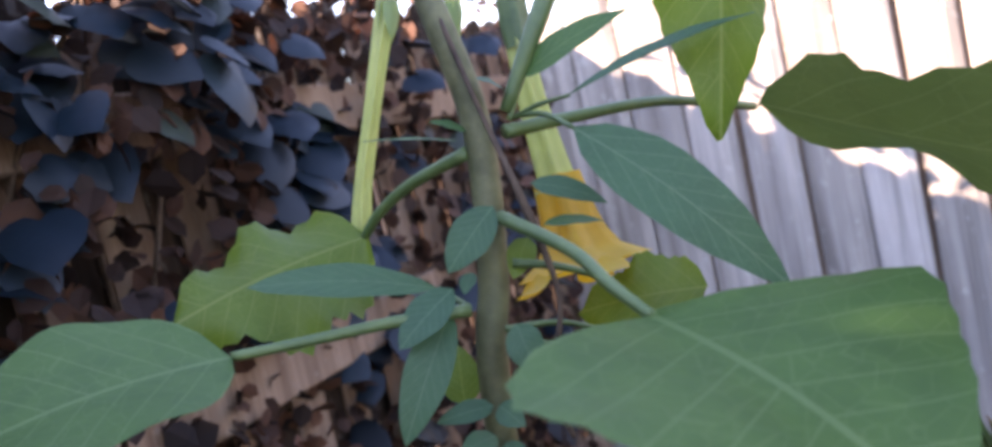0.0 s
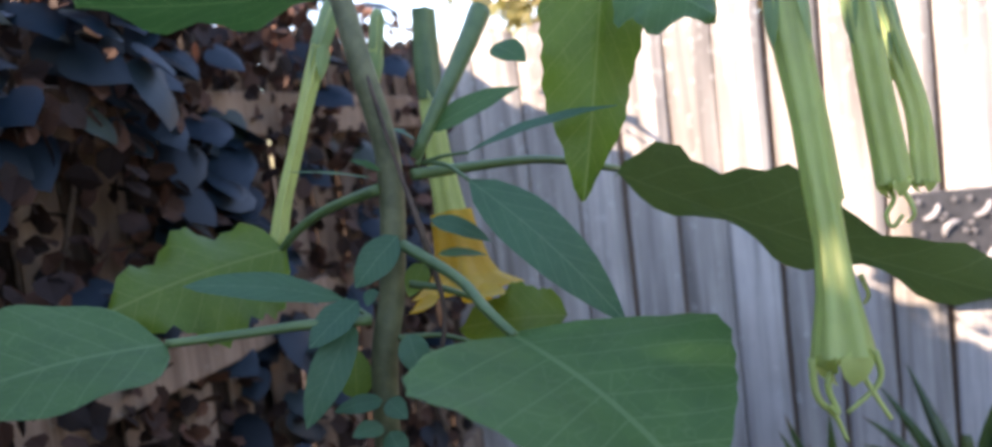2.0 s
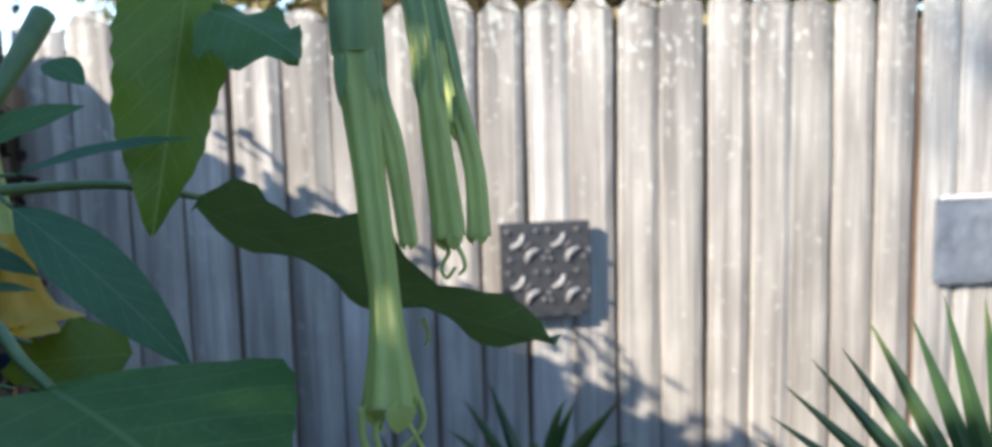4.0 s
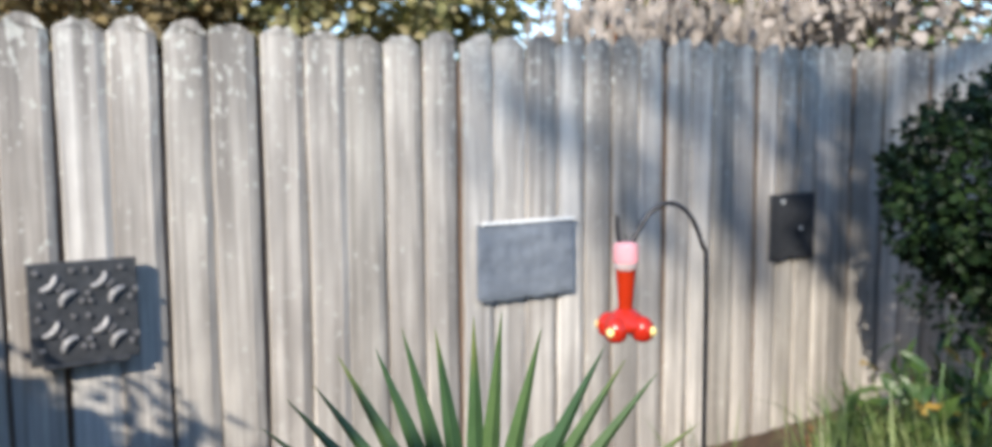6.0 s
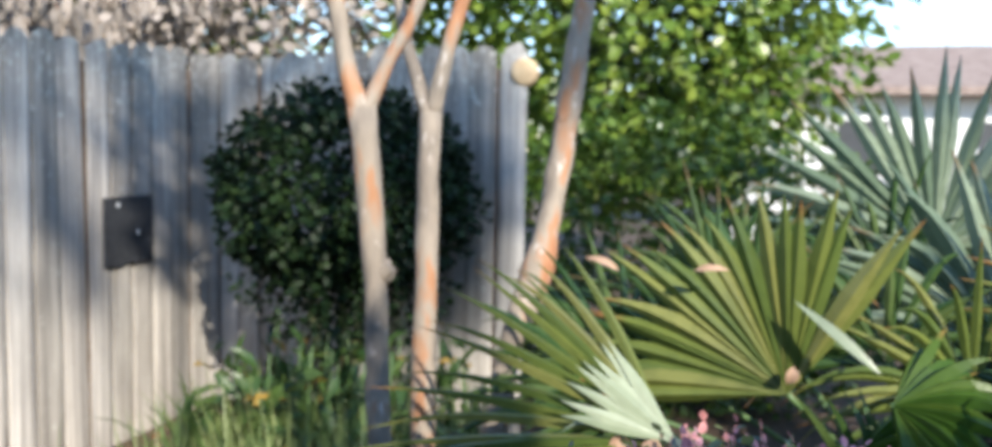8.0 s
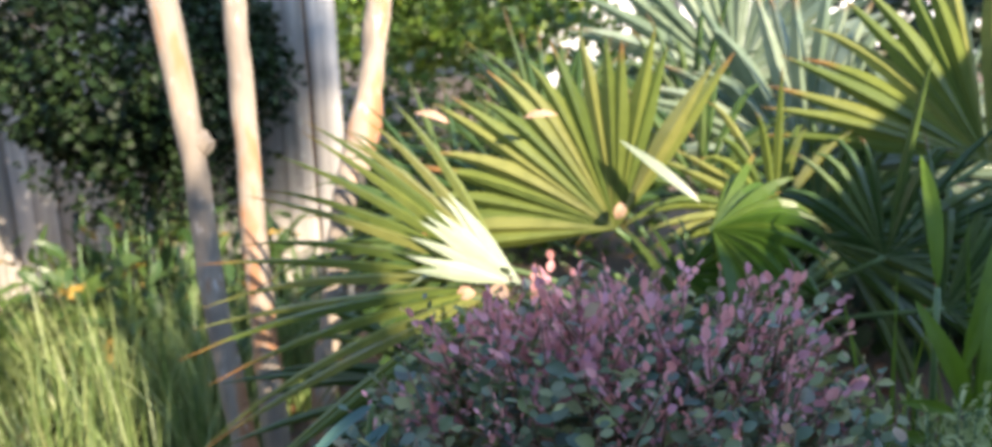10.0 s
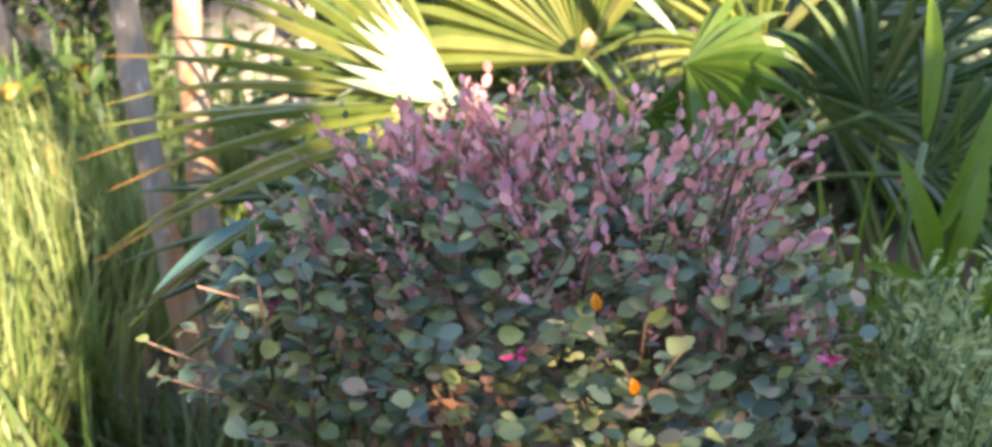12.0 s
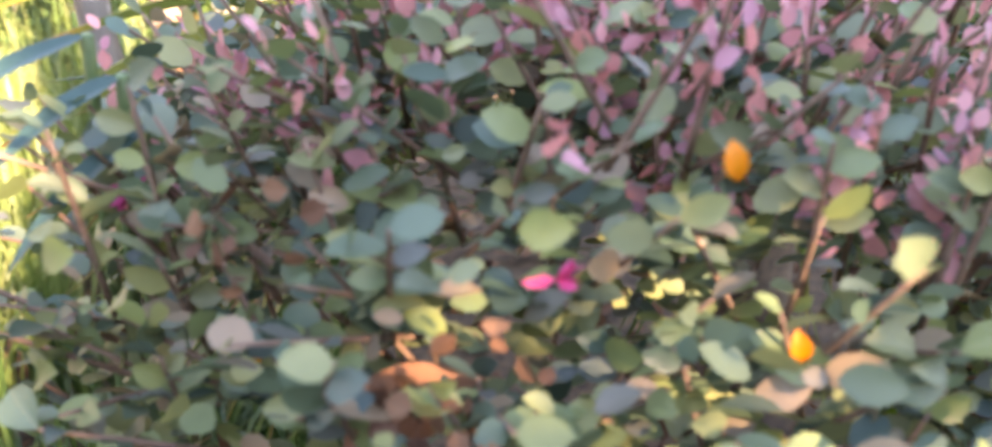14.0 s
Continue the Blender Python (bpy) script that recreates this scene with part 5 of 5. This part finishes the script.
    for q, w, r in (((1.050, 0.220, 0.962), (-0.2, 0.8, -0.4), 0.034), ((1.075, 0.268, 0.985), (0.1, 1.0, 0.25), 0.05), ((1.03, 0.17, 0.955), (0.0, 0.9, 0.3), 0.032), ((1.40, -0.02, 1.01), (0.0, 0.2, -1.0), 0.035), ((1.45, 0.30, 1.155), (0.0, 1.0, 0.35), 0.07), ((1.36, 0.155, 1.175), (0.0, -1.0, 0.1), 0.06)):
        a = Vector(q)
        ob = part("dry_leaf", leaf(a, a + Vector(w).normalized() * r, (-0.8, -0.3, 0.5), r * (0.7 if r < 0.04 else 0.22), 0.15, 0.5, 0.2, 0, 0.45, 8, 4), M_PEACH)
        tagged(ob, "curled peach-brown dry leaf caught on a palm frond", "dry leaf", "dry leaves on the palm")


palms()
shrub("shrub", "dense dark evergreen shrub behind the palms", (3.4, -1.9, 0.75), (0.8, 1.4, 0.85), 5200, 0.09, M_BUSH, 55, [[(3.4, -1.7, -0.02), (3.4, -1.6, 0.5), (3.4, -1.7, 1.0)]])
# two far, unseen crowns added for the soft shade on the main fence
shrub("tree", "unseen tall tree added to cast soft shade on the fence", (-11.05, -7.7, 11.2), (0.42, 0.42, 1.0), 150, 0.2, M_BUSH, 56, [[(-11.05, -7.7, -0.02), (-11.0, -7.7, 6.0), (-11.05, -7.7, 11.0)]], category="tree", shell=0.2)
shrub("tree", "second unseen tall tree added for soft shade on the fence", (-11.9, -7.7, 11.0), (0.34, 0.34, 0.6), 62, 0.2, M_BUSH, 57, [[(-11.9, -7.7, -0.02), (-11.85, -7.7, 6.0), (-11.9, -7.7, 10.9)]], category="tree", shell=0.2)


# more unseen crowns, each placed to shade part of a fence or the hedge
for crown, size, count, seed in (((-11.72, -7.04, 10.75), (0.24, 0.24, 0.5), 24, 63), ((-10.54, -8.28, 11.15), (0.42, 0.42, 0.5), 120, 66), ((-10.2, -8.68, 10.42), (0.38, 0.42, 0.72), 330, 64), ((-9.34, -9.88, 10.05), (0.75, 0.95, 0.62), 700, 65)):
    cx, cy, cz = crown
    shrub("tree", "unseen tall tree added to shade the fences and the hedge", crown, size, count, 0.2, M_BUSH, seed, [[(cx, cy, -0.02), (cx + 0.05, cy, 6.0), (cx, cy, cz - 0.2)]], category="tree", shell=0.2)


# nearer unseen crown, added for the sharper shadow in the fence corner
shrub("tree", "unseen tree added to shade the fence corner and its shrub", (-2.55, -1.74, 5.2), (0.20, 0.26, 0.45), 330, 0.09, M_BUSH, 62, [[(-2.55, -1.74, -0.02), (-2.53, -1.74, 2.6), (-2.55, -1.74, 5.2)]], category="tree", shell=0.2, rough=0.4)


# ---- pink-tipped shrub ----
def pink_shrub():
    rng = random.Random(90)
    t = thing("fringe_shrub", "rounded shrub of small grey-green leaves with dusky pink tips", "shrub")
    c, r = Vector((0.70, 0.035, 0.675)), Vector((0.25, 0.285, 0.345))
    for k in range(7):
        a = 2 * math.pi * k / 7
        part("branch", sweep([(0.70 + 0.03 * math.cos(a), 0.05 + 0.03 * math.sin(a), -0.03), (0.70 + 0.09 * math.cos(a), 0.05 + 0.1 * math.sin(a), 0.4), (0.70 + 0.17 * math.cos(a), 0.05 + 0.2 * math.sin(a), 0.85)], [0.011, 0.006, 0.0012], 7, 5, 0.3), M_TWIG, t)
    near, green, pink, twigs = [], [], [], []
    sprays = []
    while len(sprays) < 2200:
        d = sphere_dir(rng)
        if d.z < -0.75 or (d.x > 0.5 and d.z < 0.3):
            continue
        lump = 1 + 0.10 * noise.noise(d * 3.0) + 0.07 * noise.noise(d * 8)
        k = lump * rng.uniform(0.72, 1.0)
        full = (abs(d.x) ** 3 + abs(d.y) ** 3 + abs(d.z) ** 3) ** (-1 / 3)
        p = c + Vector((d.x * r.x, d.y * r.y, d.z * r.z)) * (k * full)
        if p.y - 0.26 > (p.z - 0.80) * 0.8:
            continue
        sprays.append((p, d, k))
    for p, d, k in sprays:
        way = (d + sphere_dir(rng) * 0.7 + Vector((0, 0, 0.35))).normalized()
        rosy = p.z > 0.976 + 0.05 * noise.noise(p * 9) and k > 0.82 and rng.random() < 0.85
        length = rng.uniform(0.05, 0.08)
        n = rng.randint(5, 7)
        if k > 0.85 and rng.random() < 0.55:
            twigs.append(sweep([p - way * 0.03, p + way * length * 0.5, p + way * length], [0.0017, 0.0014, 0.0009], 5, 2))
        for i in range(n):
            f = i / (n - 1)
            q = p + way * (length * f)
            s = 1 if i % 2 else -1
            across = way.cross(Vector((0.2, 0.1, 1)))
            out = (way * 0.55 + across.normalized() * s + sphere_dir(rng) * 0.35)
            spot = (q, out, d * 0.7 + Vector((0, 0, 0.6)) + sphere_dir(rng) * 0.95, rng.uniform(0.011, 0.023))
            if rosy and f > 0.2:
                pink.append((q, way + sphere_dir(rng) * 0.5, sphere_dir(rng) + d, rng.uniform(0.0105, 0.017)))
            elif len(near) < 280 and k > 0.92 and d.x < -0.55 and -0.3 < d.z < 0.75:
                near.append(spot)
            else:
                green.append(spot)
    for _ in range(58):
        x, y = rng.uniform(0.53, 0.80), rng.uniform(-0.21, 0.27)
        c0 = Vector((x, y, 0.640 + 0.345 * max(0.1, 1 - abs((y - 0.035) / 0.285) ** 3 - abs((x - 0.70) / 0.25) ** 3) ** (1 / 3)))
        tall = rng.uniform(0.5, 1.0) ** 1.5
        for j in range(rng.randint(2, 4)):
            p = c0 + Vector((rng.gauss(0, 0.014), rng.gauss(0, 0.014), 0))
            way = Vector((rng.gauss(0, 0.25), rng.gauss(0, 0.25), 1)).normalized()
            h = tall * rng.uniform(0.05, 0.10)
            for i in range(10):
                f = i / 9
                q = p + way * (h * f)
                pink.append((q, way * (0.5 + f) + sphere_dir(rng) * 0.9, sphere_dir(rng) + way * 0.3, rng.uniform(0.009, 0.015) * (1.05 - 0.35 * f)))
    kinds = []
    for i in range(5):
        me = leaf((0, 0, 0), (1, 0, 0), (0, 0, 1), rng.uniform(0.55, 0.68), rng.uniform(-0.05, 0.14), 0.5, 0.2, 0, 0.5, 6, 4)
        me.materials.append(M_LORO1)
        kinds.append(me)
    for p, d, up, s in near:
        a, sd, n = axes(d, up)
        s *= 1.1
        ob = new("leaf", kinds[rng.randrange(5)])
        ob.parent = t
        ob.matrix_local = Matrix(((a.x * s, sd.x * s, n.x * s, p.x), (a.y * s, sd.y * s, n.y * s, p.y), (a.z * s, sd.z * s, n.z * s, p.z), (0, 0, 0, 1)))
    tagged(part("leaves", cloud(green, ROUND, rng, True), M_LORO, t), kind="stuff")
    tagged(part("pink_tip", cloud(pink, ROUND, rng, True), M_PINK, t, "dusky pink young leaves"), kind="stuff")
    tagged(part("twig", joined(twigs), M_TWIG, t), kind="stuff")
    for q in ((0.468, 0.004, 1.017), (0.472, -0.031, 0.948), (0.50, -0.13, 0.90), (0.55, 0.2, 0.86)):
        o = Vector(q)
        ob = part("petal", leaf(o, o + Vector((-0.003, -0.004, -0.013)), (-1, 0, 0.3), 0.008, 0.1, 0.5, 0, 0, 0.5, 6, 4), M_ORANGE, None)
        tagged(ob, "single fallen orange petal caught in the shrub", "petal", "fallen petals")
    for q in ((0.478, 0.054, 0.954), (0.53, -0.19, 0.94), (0.56, 0.26, 0.93)):
        o = Vector(q)
        bl = part("blossom", cloud([(o, sphere_dir(rng) + Vector((-0.6, 0, 0)), sphere_dir(rng), 0.013) for _ in range(7)], LANCE, rng), M_MAGENTA, t, "small magenta fringed blossom")
    dl = []
    for q in ((0.476, 0.167, 0.963), (0.50, 0.1, 0.83), (0.49, 0.13, 0.82), (0.6, -0.05, 0.98), (0.452, 0.103, 0.905), (0.452, 0.09, 0.913), (0.452, 0.076, 0.92), (0.452, 0.092, 0.898)):
        dl += [(Vector(q) + sphere_dir(rng) * 0.022, sphere_dir(rng), sphere_dir(rng), rng.uniform(0.007, 0.014)) for _ in range(12)]
    for p, d, k in sprays:
        if k < 0.9 and p.z < 0.99 and rng.random() < 0.22:
            dl.append((p + sphere_dir(rng) * 0.02, sphere_dir(rng), sphere_dir(rng) + d, rng.uniform(0.009, 0.017)))
    # one curled leaf shape stands in for a clay pot rim low in the shrub
    part("curled_leaf", leaf((0.485, 0.136, 0.854), (0.498, 0.077, 0.891), (-0.6, 0.1, 0.8), 0.034, 0.12, 0.9, 0.15, 0, 0.5, 14, 8), M_CURL, t, "curled reddish-brown leaf shape standing in for a pot rim")
    tagged(part("dead_leaves", cloud(dl, OVAL, rng), M_DEAD, t, "dry orange-brown leaf clusters"), kind="stuff")


M_CURL = leaf_mat("reddish brown rim leaf", [(0.26, 0.105, 0.055), (0.38, 0.17, 0.09)], 0.7, 0.2, glow=(1, 0.6, 0.4))
M_LORO1 = leaf_mat("olive grey green shrub leaf, single", [(0.045, 0.09, 0.07), (0.13, 0.19, 0.105), (0.26, 0.30, 0.095), (0.09, 0.17, 0.135), (0.34, 0.34, 0.13), (0.065, 0.125, 0.12), (0.42, 0.27, 0.16)], 0.36, 0.3, (0.30, 0.29, 0.17), False)
pink_shrub()


# ---- grasses and low plants ----
def tuft(name, label, spots, material, seed, height, width, spread, count, category="grass", nod=0.5):
    rng = random.Random(seed)
    verts, faces = [], []
    for cx, cy in spots:
        for _ in range(count):
            a = rng.uniform(0, 2 * math.pi)
            out = Vector((math.cos(a), math.sin(a), 0))
            h = height * rng.uniform(0.55, 1.1)
            lean = spread * rng.uniform(0.1, 1.0)
            b = Vector((cx, cy, -0.01)) + out * rng.uniform(0, 0.06) + Vector((rng.uniform(-0.05, 0.05), rng.uniform(-0.05, 0.05), 0))
            side = Vector((-out.y, out.x, 0))
            w = width * rng.uniform(0.7, 1.2)
            o = len(verts)
            for i in range(6):
                t = i / 5
                p = b + out * (lean * h * t ** 1.8) + Vector((0, 0, h * (t - nod * lean * t ** 3)))
                ww = w * (1 - t ** 2) + 0.0006
                verts += [p - side * ww / 2, p + side * ww / 2 + out * 0.15 * ww]
            for i in range(5):
                q = o + 2 * i
                faces.append((q, q + 1, q + 3, q + 2))
    ob = part(name, mesh("grass", verts, faces), material)
    return tagged(ob, label, category, kind="stuff")


rg = random.Random(15)
tuft("grass", "tall sunny strappy grass clumps with arching blades", [(rg.uniform(1.35, 2.6), rg.uniform(0.95, 1.85)) for _ in range(46)] + [(rg.uniform(0.9, 1.4), rg.uniform(0.9, 1.5)) for _ in range(10)], M_GRASS, 16, 0.62, 0.011, 0.5, 34)
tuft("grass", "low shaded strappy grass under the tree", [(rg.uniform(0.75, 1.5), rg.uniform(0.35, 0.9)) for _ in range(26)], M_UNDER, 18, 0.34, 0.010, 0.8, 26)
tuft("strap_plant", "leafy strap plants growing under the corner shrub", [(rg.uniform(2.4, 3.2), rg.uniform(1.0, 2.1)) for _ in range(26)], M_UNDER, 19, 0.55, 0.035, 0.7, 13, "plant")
tuft("strap_plant", "bright broad strap leaves in the planting bed", [(0.86, -0.40), (0.92, -0.47), (0.80, -0.36), (1.0, -0.62), (1.15, -0.62), (1.3, -0.75), (1.45, -0.9), (1.0, -0.36)], M_STRAP, 20, 1.02, 0.027, 0.30, 16, "plant", 0.3)

STRAPS = [
    ((0.763, -0.371, 0.903), (0.785, -0.311, 1.033), 0.045),
    ((0.782, -0.393, 0.898), (0.847, -0.427, 1.025), 0.04),
    ((0.706, -0.300, 0.800), (0.673, -0.236, 0.800), 0.04),
    ((0.744, -0.326, 0.851), (0.710, -0.225, 0.847), 0.035),
    ((0.754, -0.326, 0.879), (0.732, -0.253, 0.877), 0.032),
    ((0.762, -0.355, 0.903), (0.748, -0.288, 0.925), 0.03),
    ((0.755, -0.421, 0.879), (0.832, -0.476, 0.950), 0.04),
    ((0.822, -0.386, 0.921), (0.943, -0.484, 1.121), 0.045),
    ((0.904, -0.385, 1.007), (1.011, -0.394, 1.167), 0.04),
]


def broadleaf_clump():
    t = thing("strap_plant", "bright green broad strap leaves beside the pink-tipped shrub", "plant")
    crown = Vector((0.93, -0.43, 0.0))
    for b, e, w in STRAPS:
        b, e = Vector(b), Vector(e)
        part("leaf", leaf(b, e, (-0.8, 0.2, 0.6), w * 0.52, 0.12, 0.35, 0.08, 0, 0.45, 14, 6), M_STRAP, t)
        part("leaf_stalk", sweep([crown + (b - crown) * 0.02, crown + Vector(((b.x - crown.x) * 0.4, (b.y - crown.y) * 0.4, b.z * 0.6)), b], [0.006, 0.005, 0.004], 7, 4), M_PETIOLE, t)


broadleaf_clump()


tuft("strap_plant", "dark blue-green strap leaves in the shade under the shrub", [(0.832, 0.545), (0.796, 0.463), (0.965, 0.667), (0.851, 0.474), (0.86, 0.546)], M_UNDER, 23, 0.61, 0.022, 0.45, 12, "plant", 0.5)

def flank_blades():
    t = thing("strap_plant", "drooping blue-green blades at the flank of the pink-tipped shrub", "plant")
    root = Vector((0.66, 0.40, 0.0))
    for b, e in (((0.583, 0.281, 0.997), (0.518, 0.343, 0.958)),
              ((0.576, 0.263, 0.981), (0.527, 0.305, 0.948)),
              ((0.578, 0.252, 0.959), (0.518, 0.301, 0.904))):
        b, e = Vector(b), Vector(e)
        part("leaf", leaf(b, e, (-0.5, 0.1, 0.85), 0.013, 0.06, 0.3, 0.04, 0, 0.35, 14, 4), M_BLADE, t)
        part("leaf_stalk", sweep([root, root.lerp(b, 0.6) + Vector((0.02, 0, 0.12)), b], [0.005, 0.005, 0.003], 7, 5), M_PETIOLE, t)


M_BLADE = leaf_mat("blue green strap blade", [(0.03, 0.085, 0.075), (0.05, 0.12, 0.10)], 0.4, 0.25, None, False)
flank_blades()

M_AGED = leaf_mat("ageing yellow leaf", [(0.28, 0.17, 0.03), (0.4, 0.26, 0.05)], 0.6, 0.3)


def low_plants():
    rng = random.Random(26)
    t = thing("leafy_plant", "low broadleaf plants with yellowing leaves under the shrub", "plant")
    spots, yellow = [], []
    for _ in range(420):
        p = Vector((rng.uniform(2.35, 3.1), rng.uniform(1.1, 1.95), rng.uniform(0.2, 0.62)))
        (yellow if rng.random() < 0.07 else spots).append((p, sphere_dir(rng) + Vector((-0.5, -0.2, 0.1)), Vector((-0.4, -0.2, 1)) + sphere_dir(rng) * 0.5, rng.uniform(0.07, 0.15)))
    tagged(part("stem", joined([sweep([(x, y, -0.02), (x - 0.02, y, 0.3), (x - 0.05, y - 0.03, 0.65)], [0.006, 0.005, 0.003], 5, 3) for x, y in [(rng.uniform(2.45, 3.0), rng.uniform(1.2, 1.9)) for _ in range(26)]]), M_PETIOLE, t), kind="stuff")
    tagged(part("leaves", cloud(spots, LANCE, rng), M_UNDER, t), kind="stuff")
    tagged(part("yellow_leaves", cloud(yellow, LANCE, rng), M_AGED, t, "yellow-orange ageing leaves"), kind="stuff")
    f = thing("feathery_plant", "pale grey-green feathery plant beside the shrub", "plant")
    sp, st = [], []
    for _ in range(150):
        b = Vector((0.66 + rng.gauss(0, 0.035), -0.365 + rng.gauss(0, 0.04), 0))
        top = b + Vector((rng.gauss(0, 0.05), rng.gauss(0, 0.03), rng.uniform(0.80, 0.95)))
        st.append(sweep([b, b.lerp(top, 0.5), top], [0.003, 0.002, 0.001], 5, 3))
        for k in range(90):
            sp.append((b.lerp(top, 0.45 + 0.55 * k / 89), sphere_dir(rng) + Vector((0, 0, 0.9)), sphere_dir(rng), rng.uniform(0.011, 0.021)))
    tagged(part("stem", joined(st), M_PETIOLE, f), kind="stuff")
    tagged(part("needles", cloud(sp, LANCE, rng), M_FEATHER, f), kind="stuff")
    lit = []
    for _ in range(1500):
        lit.append((Vector((rng.uniform(0.2, 3.2), rng.uniform(-1.2, 2.6), 0.03)), sphere_dir(rng), Vector((0, 0, 1)) + sphere_dir(rng) * 0.5, rng.uniform(0.03, 0.07)))
    tagged(part("leaf_litter", cloud(lit, OVAL, rng), M_DEAD), "dry orange-brown leaves lying on the soil", "leaf litter", kind="stuff")
    d = tagged(part("wood_disc", lathe([(0.055, -0.012), (0.062, 0.0), (0.06, 0.014), (0.04, 0.02)], 18), M_TAN), "round tan cut-wood disc on the fence end", "wood disc")
    d.matrix_world = Matrix.Translation((3.40, 1.00, 1.70)) @ Euler((0, radians(-90), 0)).to_matrix().to_4x4()


low_plants()

# ---- fence boards ----
fence("wall_north", "weathered grey board fence with lichen along its ragged top", (-1.4, FY + 0.009, 0), (3.80, FY + 0.009, 0), (1.665, 1.825), 0.1429, -0.032, 2, M_FENCE)
fence("wall_east", "weathered grey board fence returning toward the garden", (3.80, FY - 0.01, 0), (3.40, 1.06, 0), (1.815, 1.80), 0.14, 0.0, 3, M_FENCE)
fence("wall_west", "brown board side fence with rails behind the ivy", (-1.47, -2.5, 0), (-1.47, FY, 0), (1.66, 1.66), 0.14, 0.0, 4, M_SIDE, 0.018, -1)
